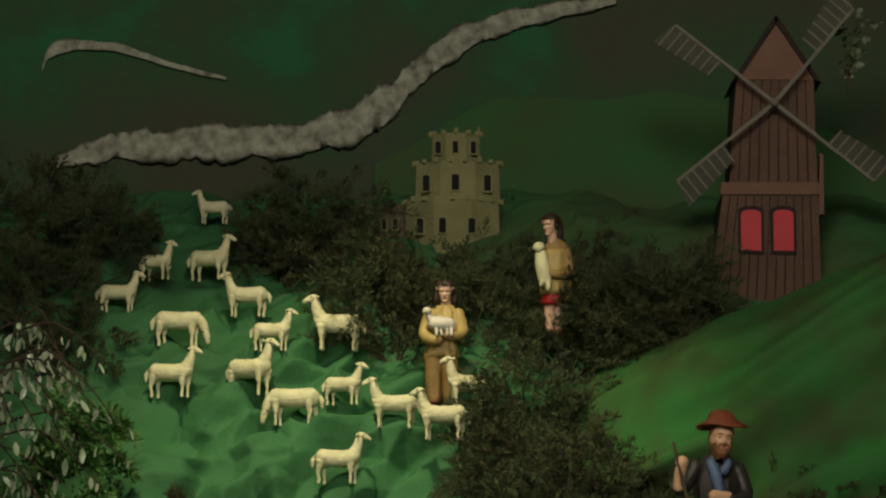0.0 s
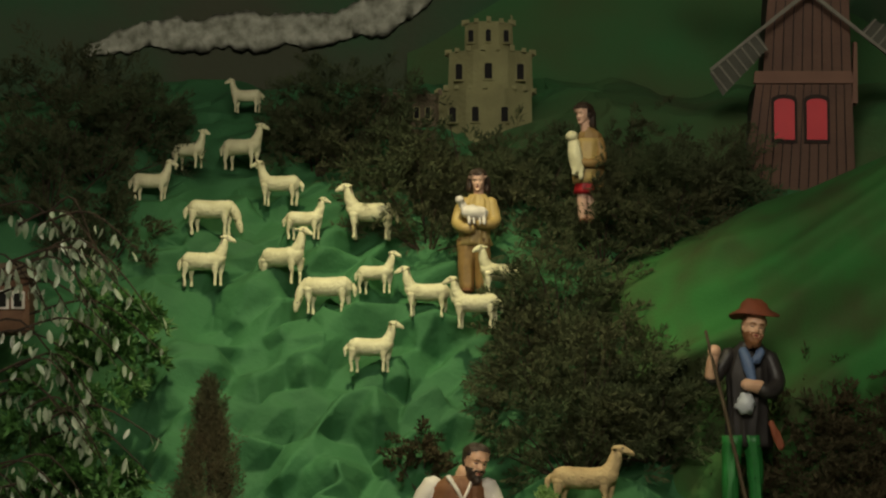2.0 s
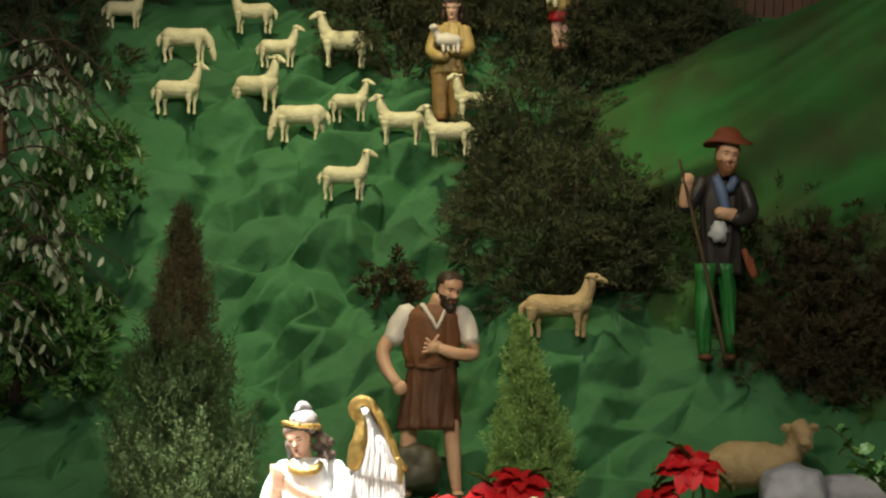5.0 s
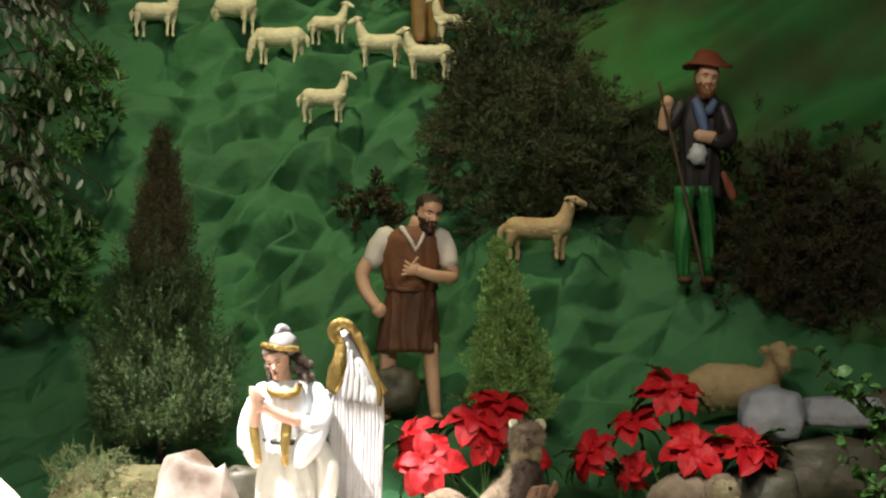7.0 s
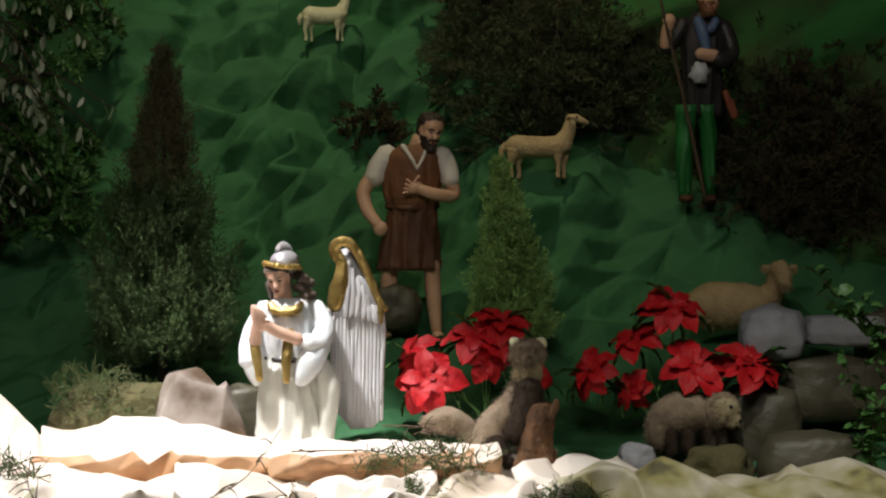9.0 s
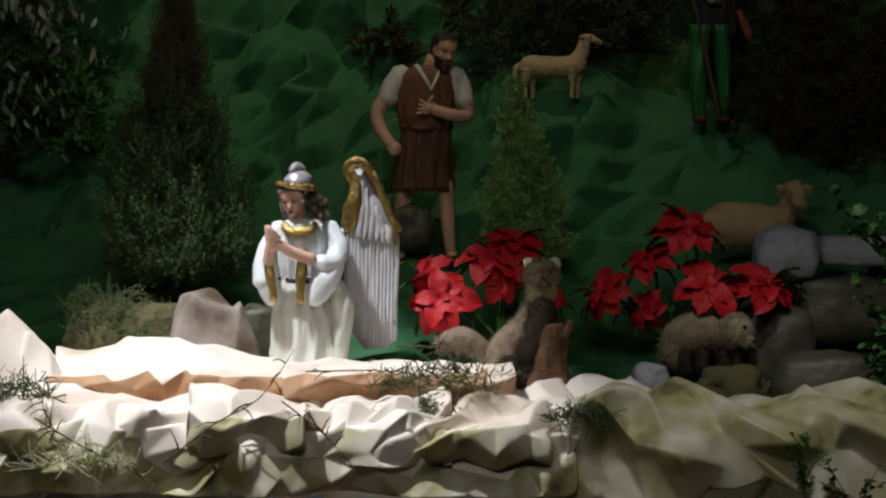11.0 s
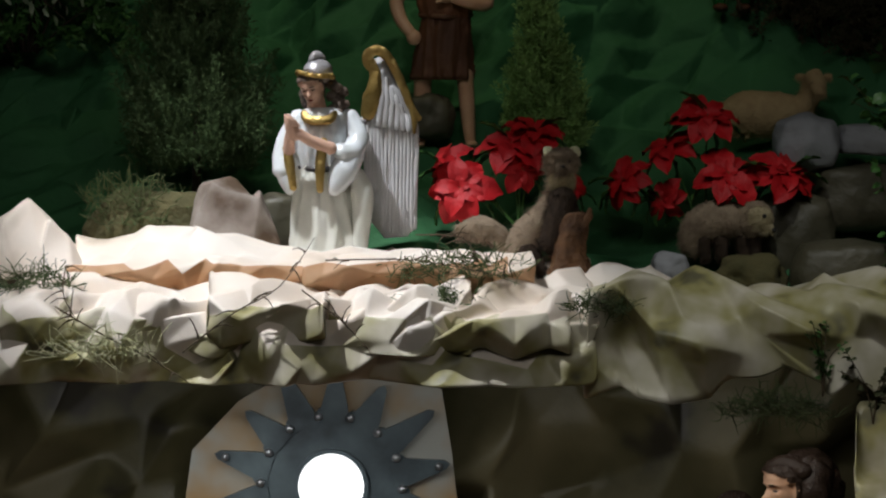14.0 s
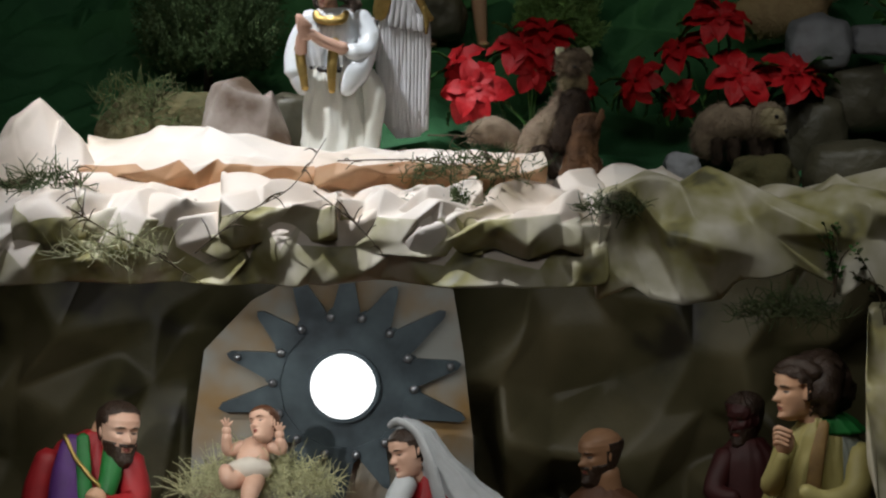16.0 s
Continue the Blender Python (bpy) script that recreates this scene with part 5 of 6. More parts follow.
def greens(blooms, seed, extra=3):
    rng = random.Random(seed)
    out = []
    for off, radius, face in blooms:
        for k in range(extra):
            a = rng.uniform(0, 6.28)
            out.append(((off[0] + 0.01 * math.cos(a), off[1] + 0.02, off[2] - 0.012), radius * 1.15, (math.cos(a), 0.1 * rng.random() - 0.1, 0.6 * math.sin(a) - 0.35)))
    return out


U = 0.00135342
ONE = [((-105 * U, -0.05, 75 * U), 0.08, (-0.15, -1, 0.35)), ((-15 * U, 0.0, 150 * U), 0.085, (0.0, -0.6, 0.9)), ((28 * U, 0.02, 172 * U), 0.075, (0.15, -0.4, 1.0)),
       ((-135 * U, 0.02, 115 * U), 0.065, (-0.9, -0.5, 0.6)), ((2 * U, -0.03, 108 * U), 0.055, (0.2, -0.9, 0.3)), ((95 * U, 0.03, 75 * U), 0.05, (0.7, -0.7, 0.2))]
TWO = [((0 * U, -0.02, 235 * U), 0.082, (0.1, -0.7, 0.8)), ((35 * U, -0.06, 135 * U), 0.082, (0.05, -0.75, 0.75)), ((-70 * U, 0.0, 180 * U), 0.068, (-0.5, -0.5, 0.9)),
       ((-145 * U, -0.02, 125 * U), 0.07, (-0.8, -0.7, 0.5)), ((140 * U, -0.02, 135 * U), 0.082, (0.4, -0.6, 0.8)), ((-75 * U, 0.0, 90 * U), 0.05, (-0.5, -0.8, -0.1))]
poinsettia((0.136, 7.550, 1.211), ONE, greens(ONE, 5, 5), "red poinsettia with broad bracts behind the marten", 41)
poinsettia((0.585, 7.580, 1.163), TWO, greens(TWO, 6, 6), "red poinsettia with bracts and green leaves beside rocks", 42)


# ---- windmill ----
def slab(name, corners, y0, y1, material, parent, label=""):
    """A prism out of a front outline (x, z) between two depths."""
    n = len(corners)
    v = [(x, y0, z) for x, z in corners] + [(x, y1, z) for x, z in corners]
    fc = [tuple(range(n)), tuple(range(2 * n - 1, n - 1, -1))] + [(i, i + n, (i + 1) % n + n, (i + 1) % n) for i in range(n)]
    return mesh_ob(name, v, fc, material, parent, label=label)


def arch(cx, z0, w, h, n=6):
    return [(cx - w / 2, z0), (cx + w / 2, z0)] + [(cx + w / 2 * math.cos(a), z0 + h - w * 0.2 + w * 0.2 * math.sin(a)) for a in [k * math.pi / n for k in range(n + 1)]]


def windmill(place, s):
    root = thing("windmill", place, s)
    slab("body", [(-102, -20), (104, -20), (98, 190), (-72, 190)], 4, 150, M["mill_line"], root)
    slab("upper_body", [(-60, 190), (98, 190), (94, 400), (-46, 400)], 4, 140, M["mill_line"], root)

    def planks(z0, l0, r0, z1, l1, r1, n):
        for k in range(n):
            a, b = (k + 0.07) / n, (k + 0.93) / n
            slab("plank", [(l0 + (r0 - l0) * a, z0), (l0 + (r0 - l0) * b, z0), (l1 + (r1 - l1) * b, z1), (l1 + (r1 - l1) * a, z1)], 0, 5, M["mill"], root)

    planks(-20, -104, 104, 188, -74, 98, 12)
    planks(206, -62, 98, 300, -56, 96, 9)
    planks(300, -56, 96, 400, -46, 94, 9)
    slab("cross_beam", [(-78, 186), (100, 186), (98, 208), (-76, 208)], -5, 6, M["mill_trim"], root, "reddish brown horizontal beam")
    slab("gable", [(-44, 396), (94, 396), (26, 498)], -2, 8, M["mill_trim"], root, "plain reddish brown gable board")
    slab("roof_side", [(-56, 390), (-44, 394), (30, 505), (24, 514)], -8, 150, M["mill_line"], root, "dark roof edge")
    slab("roof_side", [(106, 390), (94, 394), (22, 505), (28, 514)], -8, 150, M["mill_line"], root, "dark roof edge")
    slab("balcony_bracket", [(98, 150), (108, 150), (108, 260), (102, 262)], 0, 30, M["mill_trim"], root)
    for cx in (-24, 34):
        w = slab("window", arch(cx, 78, 46, 88), -4, 4, M["mill_line"], root, "dark arched window frame")
        slab("pane", arch(cx, 84, 36, 74), -7, -2, M["pane"], w, "glowing red pane")
    # sails
    hub = new("sail_wheel")
    hub.parent = root
    hub.matrix_basis = pose(18, -34, 347, 0, -4, 0)
    f = Form()
    f.tube([(0, 34, 0), (0, 0, 0), (0, -8, 0)], [8, 9, 7], "arm", 10)
    mesh_ob("hub", f.v, f.f, M["arm"], hub, smooth=True)
    for k in range(4):
        a = (46, 137, 215, 317)[k]
        q = pose(0, 0, 0, 0, -a, 0)
        arm = slab("sail_arm", [(6, -3.5), (225, -2.5), (225, 2.5), (6, 3.5)], -3, 3, M["arm"], hub)
        arm.matrix_basis = q
        cloth = slab("sail", [(118, 3), (230, 3), (238, 50), (122, 34)], 1, 3, M["sail"], arm, "ragged grey sail cloth")
        for j in range(7):
            x = 122 + j * 17
            slab("sail_slat", [(x, 2), (x + 3, 2), (x + 4, 36 + j * 2), (x + 1, 36 + j * 2)], -2, 1, M["arm"], arm)
    return tagged(root, "brown plank windmill model with red windows and grey sails", "windmill model")


windmill((0.948, 9.200, 2.781), 0.0016492)


# ---- castle ----
def prism(name, cx, cy, r, ry, z0, z1, n, material, parent, phase=0.0, taper=0.97):
    bm = bmesh.new()
    lo = [bm.verts.new((cx + r * math.cos(a), cy + ry * math.sin(a), z0)) for a in [phase + 2 * math.pi * k / n for k in range(n)]]
    hi = [bm.verts.new((cx + r * taper * math.cos(a), cy + ry * taper * math.sin(a), z1)) for a in [phase + 2 * math.pi * k / n for k in range(n)]]
    bm.faces.new(lo[::-1])
    bm.faces.new(hi)
    for k in range(n):
        bm.faces.new((lo[k], lo[(k + 1) % n], hi[(k + 1) % n], hi[k]))
    return part(name, bm, material, parent)


def castle(place, s):
    root = thing("castle", place, s)
    ph = math.pi / 8
    low = prism("lower_tier", 26, 0, 92, 70, -40, 98, 8, M["castle"], root, ph)
    mid = prism("middle_tier", 35, 0, 82, 60, 98, 168, 8, M["castle"], root, ph)
    top = prism("upper_tier", 32, 0, 47, 40, 168, 222, 8, M["castle"], root, ph)
    wing = prism("side_wing", -95, 10, 68, 50, -50, 92, 6, M["castle_brown"], root, 0.0)
    wall = slab("outer_wall", [(-155, -50), (-60, -50), (-60, 20), (-150, 30)], -62, -46, M["castle_brown"], root)
    for t, cx, r, ry, z, n in ((low, 26, 90, 68, 98, 20), (mid, 35, 80, 59, 168, 18), (top, 32, 46, 39, 222, 12), (wing, -95, 66, 49, 92, 14)):
        for k in range(n):
            a = 2 * math.pi * k / n
            x, y = cx + r * 0.97 * math.cos(a), (10 if t is wing else 0) + ry * 0.97 * math.sin(a)
            box("merlon", (x - 4, y - 4, z - 2), (x + 4, y + 4, z + (5 if k % 3 else 8)), M["castle_brown" if t is wing else "castle"], t)
    for t, cx, cy, w, h, y in ((top, 0, 182, 14, 26, -32), (top, 31, 182, 14, 26, -38), (top, 63, 182, 14, 26, -32), (mid, -21, 112, 18, 34, -46), (mid, 31, 112, 20, 34, -57), (mid, 88, 112, 18, 34, -47),
                              (low, -32, 34, 18, 32, -58), (low, 8, 34, 18, 32, -66), (low, 60, 34, 18, 32, -64), (wing, -116, 44, 12, 24, -36), (wing, -96, 44, 12, 24, -36), (wing, -76, 44, 12, 24, -36)):
        slab("window", arch(cx, cy, w, h), y - 3, y + 12, M["castle"], t, "raised plaster window frame")
        slab("opening", arch(cx, cy + 3, w * 0.66, h * 0.82), y - 4.5, y + 6, M["dark"], t, "dark window opening")
    slab("spire", [(70, 222), (76, 222), (74, 240), (72, 240)], -3, 3, M["castle"], top)
    return tagged(root, "tiered yellowish plaster castle model with dark arched windows", "castle model")


castle((-0.015, 9.420, 2.928), 0.00168864)


def cottage(place, s):
    root = thing("cottage", place, s)
    box("wall", (-60, 0, -40), (50, 70, 60), M["brick"], root, 2)
    slab("roof", [(-70, 58), (60, 58), (50, 84), (-60, 84)], -10, 80, M["castle_brown"], root, "low brown roof")
    for x in (2, 30):
        w = slab("window", arch(x, 2, 24, 34), -5, 4, M["white"], root, "white arched window frame")
        slab("opening", arch(x, 6, 14, 24), -7, -2, M["dark"], w, "dark window opening")
    return tagged(root, "small brick cottage model half hidden by leaves", "cottage model")


cottage((-1.263, 8.350, 2.339), 0.00149683)


# ---- star sign in the grotto ----
def star_sign(place, s):
    root = thing("star_sign", place, s)
    slab("backing_board", [(-285, -420), (245, -420), (232, -100), (214, 60), (196, 170), (110, 214), (-60, 208), (-165, 150), (-250, 60), (-272, -100)], 22, 34, M["board"], root, "white board with ochre patches and shadow tone in its colour")
    n = 14
    ring = []
    for k in range(n * 4):
        a = 2 * math.pi * k / (n * 4) + math.radians(9)
        r = (128, 140, 140, 128)[k % 4]
        ring.append((r * math.cos(a), r * math.sin(a)))
    slab("star_disc", ring, 4, 14, M["star"], root)
    for k in range(n):
        a = radians(360 / n * k + 10.5)
        c, sn = math.cos(a), math.sin(a)
        tall = 215 + 14 * math.sin(k * 2.1)
        pts = [(112, -26), (140, -24), (tall - 8, -8), (tall, 0), (tall - 8, 8), (140, 24), (112, 26)]
        slab("ray", [(x * c - y * sn, x * sn + y * c) for x, y in pts], 0 - (k % 2), 11 - (k % 2), M["star"], root)
        b = radians(360 / n * k + 23.3)
        f = Form()
        f.ball((126 * math.cos(b), -5, 126 * math.sin(b)), (8, 6, 8), "stud", 10)
        mesh_ob("stud", f.v, f.f, M["stud"], root, smooth=True)
        if k % 3 == 0:
            f = Form()
            f.ball(((tall - 20) * c, -5, (tall - 20) * sn), (7, 5, 7), "stud", 10)
            mesh_ob("stud", f.v, f.f, M["stud"], root, smooth=True)
    prism_ring = [(66 * math.cos(k * math.pi / 20), 66 * math.sin(k * math.pi / 20)) for k in range(40)]
    slab("lamp_rim", prism_ring, -8, 5, M["star"], root)
    slab("lamp_disc", [(x * 0.88, z * 0.88) for x, z in prism_ring], -11, -6, M["lamp"], root, "glowing round white lamp")
    return tagged(root, "blue-grey many-rayed metal star with a glowing white disc", "star sign")


star_sign((-0.316, 7.560, 0.591), 0.00135522)


# ---- crib figures ----
def bearded_kneeler(place, s):
    f = Form()
    f.loft([(0, 0, -4, 120, 90), (0, 0, 80, 105, 76), (0, 0, 180, 96, 62), (0, 0, 260, 86, 50), (4, 0, 300, 62, 40), (20, -2, 322, 30, 26)], "red", folds=14, depth=0.1)
    f.tube([(-26, -32, 306), (-34, -64, 236), (-30, -86, 150), (-28, -94, 60)], [20, 30, 38, 42], "purple", 16, 0.6)
    f.tube([(-70, -22, 276), (-88, -44, 210), (-84, -64, 130), (-80, -70, 40)], [24, 28, 32, 36], "red", 16, 0.8)
    f.tube([(-8, -36, 314), (-2, -72, 240), (6, -92, 160)], [12, 15, 20], "green", 12, 0.5)
    f.tube([(48, -34, 290), (44, -64, 250), (30, -80, 200)], [22, 20, 16], "green", 12, 0.6)
    f.tube([(-40, -36, 318), (-18, -62, 282), (14, -76, 246), (50, -74, 210)], [4, 4, 4, 4], "gold", 8)
    f.tube([(70, -20, 270), (86, -50, 200), (50, -88, 196), (34, -96, 208)], [30, 30, 24, 18], "red", 14)
    f.ball((24, -108, 214), (20, 16, 22), "skin", 12)
    for k in range(4):
        f.tube([(10, -116, 224 - k * 9), (26, -124, 222 - k * 9), (38, -116, 214 - k * 8)], [5, 5.5, 5], "skin", 8)
    f.tube([(24, -2, 306), (36, -10, 336)], [26, 24], "skin", 12)
    f.head((54, -26, 322), 51, 34, -2, 6, "skin_pale", "hair", True, thick=0.07)
    f.tube([(24, -12, 330), (20, -14, 296), (30, -26, 274)], [12, 11, 8], "hair", 10)
    return f.done("kneeling_man_statue", place, s, "kneeling bearded man statue in red, purple and green robes", "statue", rough=0.9, draped=3.0)


bearded_kneeler((-0.907, 7.360, 0.086), 0.00131936)


def veiled_kneeler(place, s):
    f = Form()
    f.loft([(0, 0, -4, 116, 88), (0, 0, 90, 94, 70), (4, 0, 170, 72, 48), (4, 0, 220, 54, 36), (-10, 0, 256, 28, 24)], "red", folds=14, depth=0.1)
    f.tube([(-30, 0, 236), (-44, -6, 262)], [22, 20], "skin_pale", 12)
    f.head((-54, -14, 282), 43, -58, -10, -12, "skin_pale", "hair", False, thick=0.07)
    f.loft([(70, 14, 120, 90, 76), (40, 12, 190, 78, 60), (8, 10, 236, 54, 46), (-22, 8, 280, 38, 40), (-44, 4, 318, 36, 36), (-56, 2, 336, 22, 24), (-60, 2, 341, 6, 8)], "veil", folds=14, depth=0.09, phase=1.0)
    f.tube([(-90, 6, 326), (-72, -26, 340), (-40, -34, 318), (-18, -44, 270), (0, -52, 200)], [6, 9, 11, 14, 18], "veil", 10, 0.6)
    f.tube([(-60, -20, 230), (-80, -60, 190), (-60, -90, 170)], [22, 22, 16], "veil", 12)
    f.ball((-70, -100, 180), (18, 16, 20), "skin_pale", 10)
    return f.done("kneeling_woman_statue", place, s, "kneeling woman statue in pale veil and red dress", "statue", rough=0.9, draped=1.0)


veiled_kneeler((-0.079, 7.360, 0.090), 0.00131936)


def infant(place, s):
    f = Form()
    f.tube([(0, 10, 50), (-4, -10, 30), (-10, -30, 8)], [26, 30, 26], "skin_pale", 14)
    f.head((16, 4, 88), 34, -30, 22, -20, "skin_pale", "brown_dark", False, thick=0.06)
    f.tube([(-22, 0, 52), (-48, -8, 44), (-50, -16, 74)], [12, 11, 9], "skin_pale", 10)
    f.ball((-50, -18, 82), (9, 5, 9), "skin_pale", 8)
    f.finger_fan((-50, -18, 86), [(-50-9, -18-3, 101), (-50-3, -18-4, 105), (-50+4, -18-4, 104), (-50+10, -18-3, 98)], 3, "skin_pale")
    f.tube([(26, 0, 52), (48, -4, 46), (44, -10, 66)], [12, 11, 9], "skin_pale", 10)
    f.ball((44, -12, 74), (9, 5, 9), "skin_pale", 8)
    f.finger_fan((44, -12, 78), [(44-9, -12-3, 93), (44-3, -12-4, 97), (44+4, -12-4, 96), (44+10, -12-3, 90)], 3, "skin_pale")
    f.tube([(-38, -30, 12), (-8, -46, 18), (22, -28, 14)], [16, 22, 15], "white", 12)
    f.tube([(-20, -40, 0), (-40, -70, 2), (-50, -60, 20)], [19, 17, 12], "skin_pale", 10)
    f.tube([(2, -46, -2), (-4, -84, -18), (-6, -100, -40)], [19, 17, 12], "skin_pale", 10)
    return f.done("infant_doll", place, s, "small infant doll with white loincloth lying on hay", "doll")


infant((-0.508, 7.260, 0.422), 0.00130144)


def bald_man(place, s):
    f = Form()
    f.loft([(10, 0, -4, 100, 80), (10, 0, 120, 84, 62), (6, 0, 190, 66, 44), (0, 0, 220, 30, 26)], "brown_dark", folds=8, depth=0.06)
    f.tube([(10, 0, 200), (4, -4, 244)], [30, 28], "skin_dark", 12)
    f.head((-2, -6, 272), 46, -58, -8, 0, "skin_dark", "hair", True, True, thick=0.07)
    return f.done("balding_man_statue", place, s, "balding bearded man statue in dark brown robe", "statue", rough=0.9, draped=3.0)


bald_man((0.306, 7.500, 0.070), 0.00134446)


def youth(place, s):
    f = Form()
    f.loft([(-10, 0, -4, 110, 84), (-4, 0, 140, 96, 70), (0, 0, 250, 80, 52), (8, 0, 310, 60, 42), (2, 0, 346, 28, 26)], "olive_robe", folds=17, depth=0.13)
    f.loft([(62, 6, 20, 52, 60), (62, 4, 160, 50, 54), (58, 2, 270, 40, 44), (44, 0, 330, 24, 30)], "grey_cloth", folds=11, depth=0.14, phase=0.6)
    f.loft([(40, 6, 318, 52, 46), (30, 4, 340, 42, 38), (14, 2, 358, 26, 26)], "green", folds=9, depth=0.08)
    f.tube([(10, -40, 338), (-4, -60, 280), (-16, -74, 190), (-20, -84, 60)], [10, 13, 15, 17], "tan", 12, 0.35)
    f.tube([(78, -24, 286), (64, -66, 222), (10, -84, 206), (-30, -88, 226)], [26, 26, 22, 15], "olive_robe", 14, 0.8)
    f.tube([(-52, -20, 300), (-82, -50, 232), (-78, -76, 250), (-66, -84, 290)], [20, 21, 17, 13], "olive_robe", 12)
    f.ball((-64, -86, 312), (18, 15, 24), "skin", 12)
    for k in range(4):
        f.tube([(-60 + k * 2, -98, 306 + k * 8), (-76, -96, 314 + k * 8), (-82, -88, 308 + k * 8)], [5, 5, 4], "skin", 8)
    f.tube([(-6, -4, 336), (-14, -8, 366)], [24, 23], "skin", 12)
    f.head((-32, -14, 394), 52, -66, -4, 0, "skin", "hair", False, thick=0.16)
    f.ball((4, 6, 422), (52, 46, 42), "hair", 20, 0.3)
    f.ball((26, 10, 394), (44, 42, 46), "hair", 18, 0.35)
    f.ball((10, -26, 400), (34, 30, 52), "hair", 18, 0.35)
    f.tube([(-64, -24, 436), (-40, -36, 444), (-4, -44, 428)], [11, 15, 16], "hair", 10)
    return f.done("youth_statue", place, s, "dark-haired youth statue in olive-yellow robe with folded palms", "statue", rough=0.9, draped=3.0)


youth((0.803, 7.340, 0.098), 0.00131578)


def red_kneeler(place, s):
    f = Form()
    f.loft([(0, 0, -4, 100, 80), (0, 0, 150, 84, 60), (0, 0, 280, 64, 44), (-4, 0, 320, 30, 26)], "maroon", folds=8, depth=0.07)
    # the face wears the darkened robe red too, as if lost in shade
    f.head((-8, -6, 356), 42, -40, -10, 0, "maroon", "hair", True)
    f.tube([(-40, -10, 290), (-64, -40, 230), (-30, -70, 220)], [22, 22, 16], "maroon", 12)
    return f.done("kneeling_statue", place, s, "dark red robed kneeling statue, colour darkened further for the grotto's shade", "statue", rough=0.9, draped=3.0)


red_kneeler((0.66, 7.50, 0.05), 0.00133729)


# ---- straw, moss, twigs and sprigs ----
def wires(name, place, w, d, h, count, length, radius, material, label, category, seed, flat=0.5, kind=""):
    rng = random.Random(seed)
    f = Form()
    for k in range(count):
        a, r = rng.uniform(0, 6.283), rng.random() ** 0.6
        p = Vector((math.cos(a) * r * w / 2, math.sin(a) * r * d / 2, h * (1 - r * r) * rng.random()))
        q = Vector((rng.gauss(0, 1), rng.gauss(0, 0.7), rng.gauss(0.3, 0.7) * flat * 2)).normalized() * length * rng.uniform(0.5, 1.2)
        m = p + q * 0.5 + Vector((rng.gauss(0, 1), rng.gauss(0, 1), rng.gauss(0.4, 1))) * length * 0.14
        f.tube([p, m, p + q], [radius, radius, radius * 0.5], "moss", n=4)
    ob = mesh_ob(name, f.v, f.f, material)
    ob.location = place
    return tagged(ob, label, category, kind=kind or "stuff")


wires("hay", (-0.507, 7.300, 0.376), 0.37, 0.22, 0.10, 1200, 0.07, 0.0009, M["hay"], "loose dry greenish hay in the manger", "hay", 51)
wires("moss", (-0.747, 7.520, 1.224), 0.28, 0.14, 0.11, 620, 0.045, 0.0011, M["moss"], "wiry green moss on a brown mound", "moss", 52)
wires("moss", (-0.819, 7.500, 1.272), 0.16, 0.1, 0.06, 120, 0.06, 0.0011, M["moss"], "wiry green moss on a brown mound", "moss", 53, 1.0)
wires("moss", (-0.016, 7.100, 1.127), 0.34, 0.12, 0.05, 330, 0.055, 0.0012, M["moss"], "wiry green moss strewn on the paper", "moss", 54)
wires("moss", (-0.041, 7.020, 1.069), 0.16, 0.05, 0.03, 160, 0.04, 0.0012, M["moss"], "wiry green moss strewn on the paper", "moss", 55)
wires("moss", (-0.965, 7.040, 1.104), 0.22, 0.1, 0.04, 160, 0.06, 0.0012, M["moss"], "wiry green moss strewn on the paper", "moss", 56)
wires("moss", (0.303, 6.960, 1.061), 0.14, 0.06, 0.03, 180, 0.045, 0.0011, M["moss"], "dark wiry moss tucked into the paper", "moss", 57)
wires("moss", (-0.788, 6.885, 0.965), 0.26, 0.05, 0.05, 110, 0.07, 0.0010, M["hay"], "sparse pale green sprigs hanging from the paper", "moss", 58)
wires("moss", (0.702, 6.950, 0.831), 0.26, 0.08, 0.05, 300, 0.055, 0.0011, M["moss"], "dark wiry moss hanging from the paper", "moss", 59)
rock((-0.722, 7.540, 1.196), (0.19, 0.09, 0.11), "rock_moss", "brown mound under wiry moss", 12, 0.4, 0.2, name="mound")


def twig(points, radius, seed, label):
    rng = random.Random(seed)
    lines = [points]
    for k in range(9):
        i = rng.randrange(len(points) - 1)
        t = rng.random()
        p = Vector(points[i]).lerp(Vector(points[i + 1]), t)
        q = p + Vector((rng.uniform(-0.05, 0.05), rng.uniform(-0.02, 0.01), rng.uniform(-0.03, 0.05)))
        lines.append([tuple(p), tuple((p + q) / 2 + Vector((0, 0, 0.006))), tuple(q)])
    return tagged(curve_tube("twig", lines, radius, M["twig"]), label, "twig", "dry twigs on the paper")


TW = "thin dry brown twig lying on the paper"
twig([(-0.903, 6.96, 1.069), (-0.789, 6.895, 1.011), (-0.687, 6.88, 0.963), (-0.599, 6.88, 0.908)], 0.0024, 61, TW)
twig([(-0.883, 7.000, 1.157), (-0.885, 6.960, 1.097), (-0.850, 6.930, 1.037)], 0.002, 62, TW)
twig([(-0.613, 6.885, 0.975), (-0.503, 6.90, 1.060), (-0.405, 6.95, 1.115), (-0.332, 7.050, 1.218)], 0.0022, 63, TW)
twig([(-0.355, 6.95, 1.107), (-0.265, 6.90, 1.042), (-0.202, 6.885, 0.976)], 0.002, 64, TW)
twig([(-0.307, 7.050, 1.167), (-0.104, 7.030, 1.169), (0.098, 7.030, 1.131)], 0.002, 65, TW)
twig([(-0.107, 7.200, 1.217), (-0.003, 7.180, 1.212), (0.035, 7.100, 1.165)], 0.002, 66, TW)


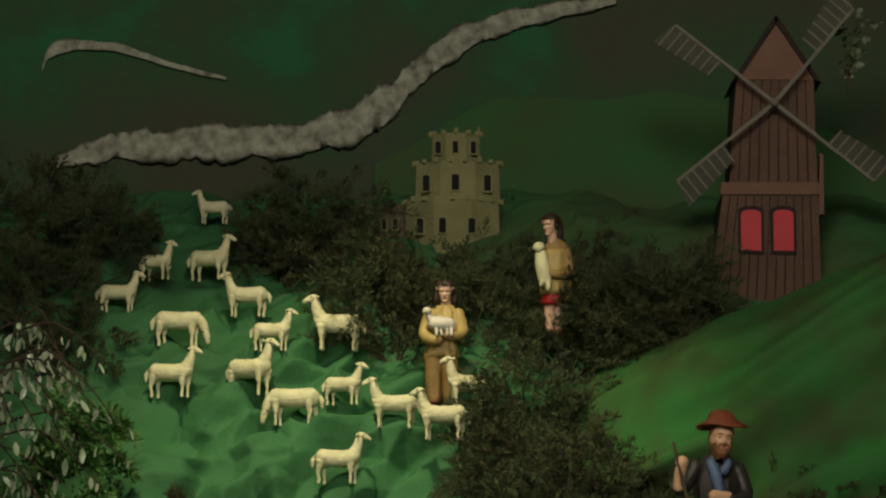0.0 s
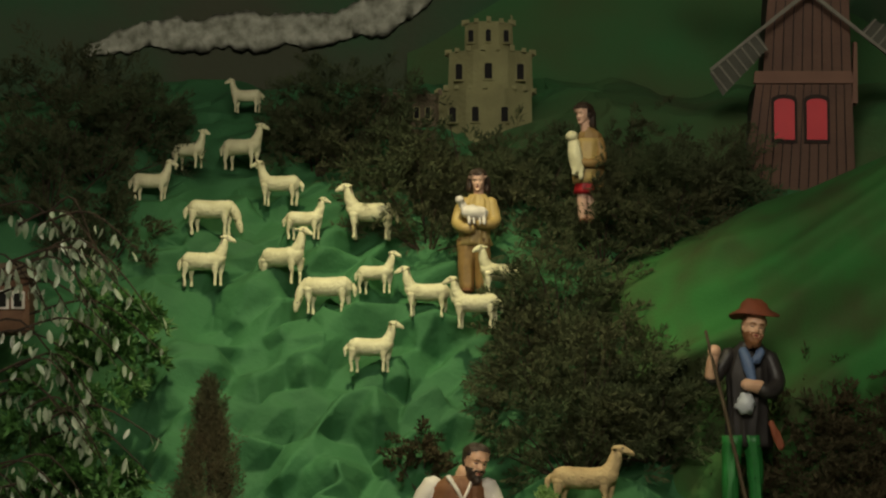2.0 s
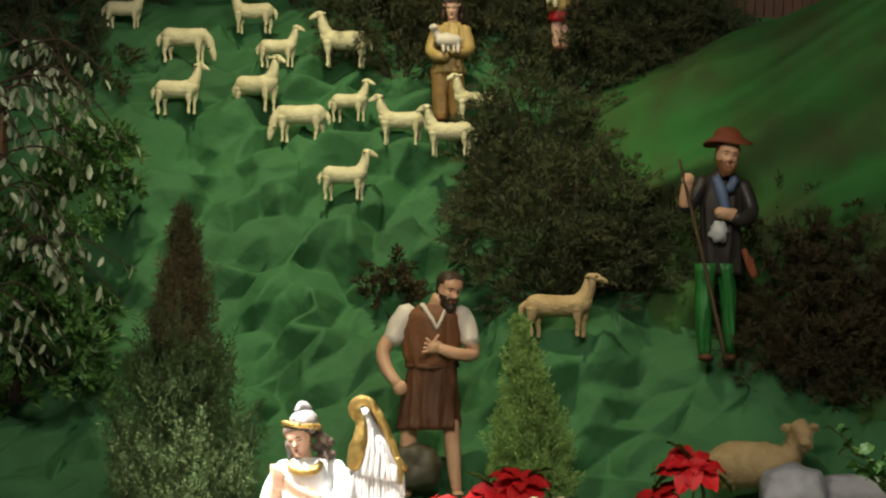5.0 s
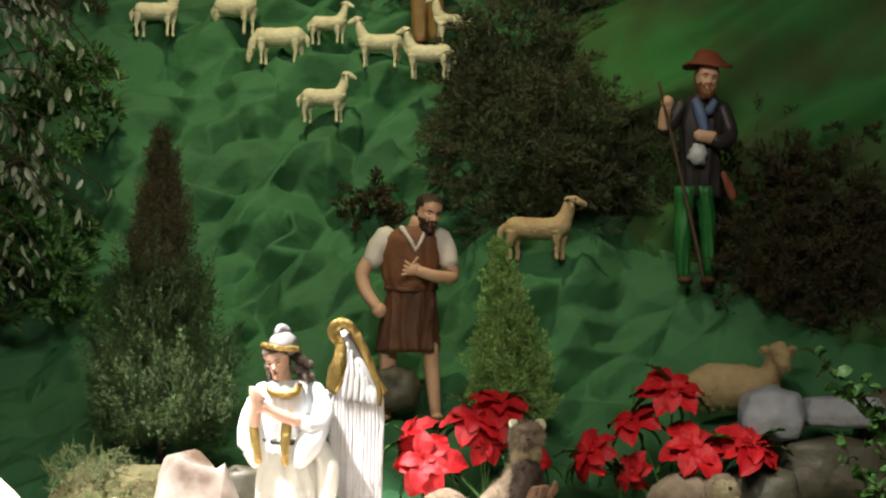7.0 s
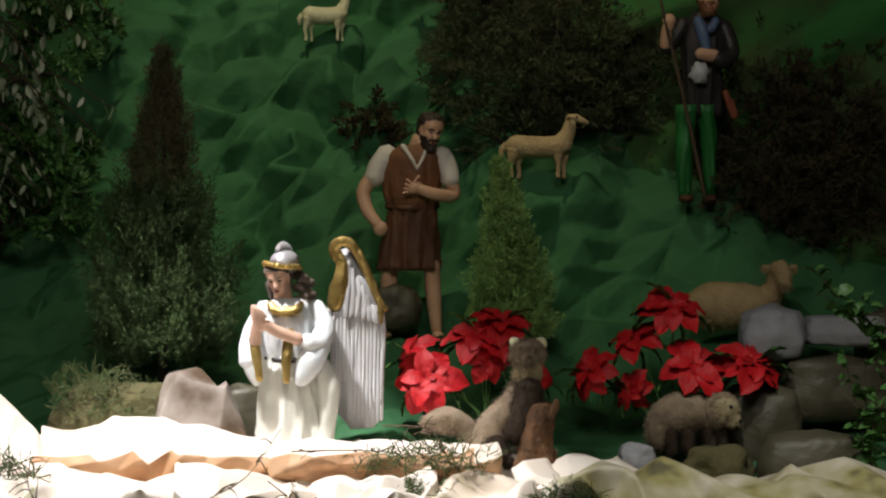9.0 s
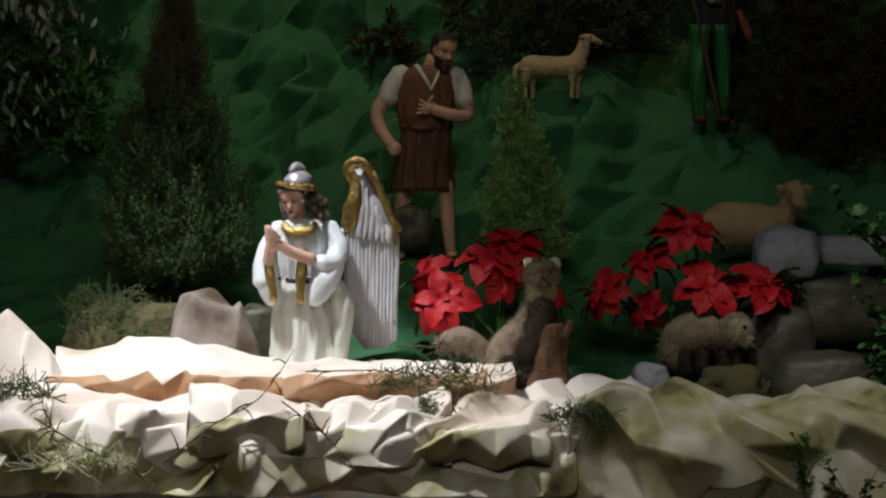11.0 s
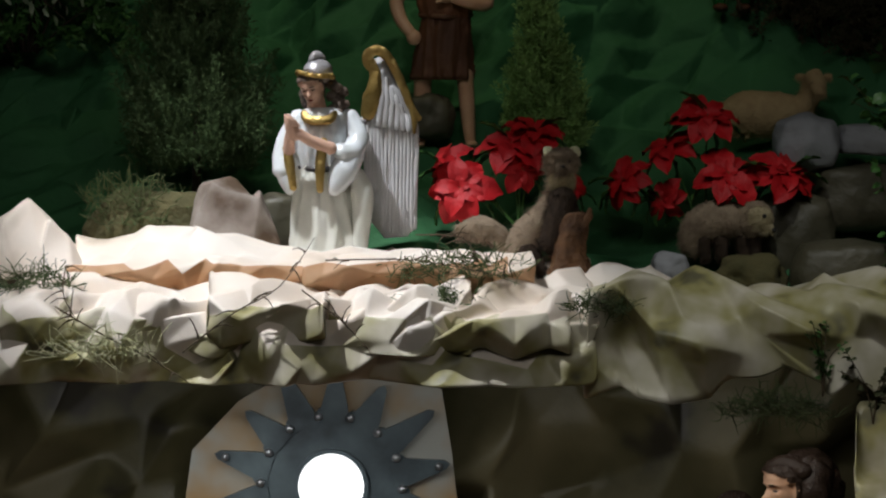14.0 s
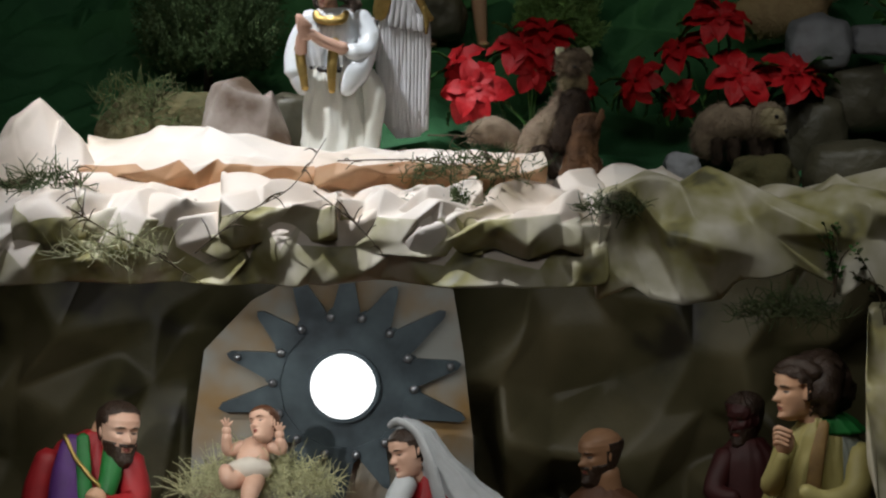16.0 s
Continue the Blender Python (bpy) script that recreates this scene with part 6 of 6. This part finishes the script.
def sprig(place, h, count, leaf, material, label, seed, lean=0.0):
    rng = random.Random(seed)
    root = thing("leafy_sprig", place)
    lines, spots = [], []
    for k in range(5):
        a = rng.uniform(-0.5, 0.5) + lean
        line = [(0, 0, 0), (h * 0.5 * a * 0.5, rng.uniform(-0.02, 0.02), h * 0.5), (h * a, rng.uniform(-0.03, 0.02), h * rng.uniform(0.7, 1.0))]
        lines.append(line)
        for q in range(count // 5):
            t = rng.uniform(0.2, 1)
            p = Vector(line[0]) * (1 - t) ** 2 + Vector(line[1]) * 2 * t * (1 - t) + Vector(line[2]) * t * t
            spots.append(p)
    curve_tube("stem", lines, 0.002, M["twig"], root)
    bm = bmesh.new()
    bract_mesh(bm, 1.0, 0.36)
    first = part("leaf", bm, material, root, smooth=True)
    for i, p in enumerate(spots):
        ob = first if i == 0 else new("leaf", first.data)
        ob.parent = root
        ob.matrix_basis = pose(*p, rng.uniform(-60, 60), rng.uniform(-60, 20), rng.uniform(0, 360)) @ Matrix.Scale(leaf * rng.uniform(0.6, 1.2), 4)
    return tagged(root, label, "leafy sprig", "leafy sprigs beside the rocks")


sprig((1.015, 7.300, 1.049), 0.33, 110, 0.036, M["leaf"], "green leafy sprig before the rocks", 71)
sprig((1.094, 7.350, 1.282), 0.30, 90, 0.036, M["leaf"], "green leafy sprig before the rocks", 72, -0.2)
sprig((0.794, 6.920, 0.878), 0.17, 50, 0.02, M["leaf"], "small dark green sprig stuck in the paper", 73)
sprig((0.907, 6.930, 0.815), 0.16, 60, 0.02, M["needle"], "dark sprig hanging on the grotto's edge", 74)
sprig((1.214, 9.300, 3.405), 0.28, 60, 0.03, M["pale_leaf"], "silvery sprig beside the windmill", 75)


# ---- loose paper sheets on the shelf ----
def sheet(x0, x1, path, seed, key, label, swell=None, amp=0.014, inner="kraft"):
    """A crumpled sheet whose front edge curls over; its inner colour is the back plus painted fold shade."""
    ob = creased("paper_sheet", x0, x1, path, 0.055, 0.036, amp * 1.2, M[key], seed, 0.3, 0.014, swell, 0.55)
    ob.data.materials.append(M[inner])
    turn = path[-3]
    for poly in ob.data.polygons:
        if poly.center.y < turn[0] + 0.03 and poly.center.z < turn[1] - 0.006 + 0.012 * noise.noise(poly.center * 9):
            poly.material_index = 1
    return tagged(ob, label, "crumpled paper", "loose paper sheets on the shelf")


def hump(cx, w, top):
    return lambda x, v: top * math.exp(-((x - cx) / w) ** 2) * math.sin(min(1.0, v * 1.5) * math.pi) ** 2


sheet(-0.90, -0.33, [(7.45, 1.14), (7.30, 1.185), (7.18, 1.162), (7.13, 1.158), (7.112, 1.125), (7.15, 1.09)], 98, "paper", "smooth bright paper sheet with a brown curled front edge", hump(-0.70, 0.17, 0.06), 0.010)
sheet(-0.36, 0.16, [(7.40, 1.15), (7.26, 1.172), (7.13, 1.168), (7.09, 1.160), (7.072, 1.130), (7.11, 1.09)], 92, "paper", "crumpled cream paper sheet with a brown curled front edge", None, 0.012)
for x0, x1, seed, drop in ((-1.02, -0.74, 31, 0.0), (-0.80, -0.50, 33, 0.02), (-0.56, -0.30, 35, -0.01), (-0.08, 0.24, 37, 0.01)):
    sheet(x0, x1, [(7.14, 1.09), (7.06, 1.095 - drop), (6.99, 1.085 - drop), (6.945, 1.06 - drop), (6.925, 1.02 - drop), (6.95, 0.985 - drop)], seed, "paper", "crumpled cream paper piece folded over the shelf edge", None, 0.026, "paper_front")
sheet(-0.30, 0.02, [(7.16, 1.12), (7.08, 1.10), (7.0, 1.08), (6.965, 1.05), (6.945, 1.00), (6.95, 0.965)], 95, "paper", "torn white paper piece hanging over the shelf edge", None, 0.024, "paper_front")


# ---- brown paper lump ----
def lump(place, w, d, h, seed, key, label, sharp=0.85, steep=0.6):
    def rise(x, v):
        k = max(0.0, 1 - (abs((x - place[0]) / w) * 2) ** 2.2) * max(0.0, 1 - (abs(v - 0.5) * 2) ** 2.2)
        return h * k ** steep

    ob = creased("paper_lump", place[0] - w / 2, place[0] + w / 2, [(place[1] + d / 2, place[2] - 0.01), (place[1] - d / 2, place[2] - 0.01)], 0.048, 0.045, 0.024, M[key], seed, 0.2, 0.0, rise, sharp)
    return tagged(ob, label, "crumpled paper")


lump((-0.555, 7.480, 1.13), 0.26, 0.17, 0.235, 81, "brownpaper", "crumpled brown paper heap behind the angel")
lump((-1.00, 7.230, 1.13), 0.30, 0.2, 0.16, 82, "paper", "crumpled cream paper peak", 0.9, 1.3)
lump((0.34, 7.260, 1.075), 0.36, 0.2, 0.07, 83, "paper", "crumpled cream paper behind the stump")
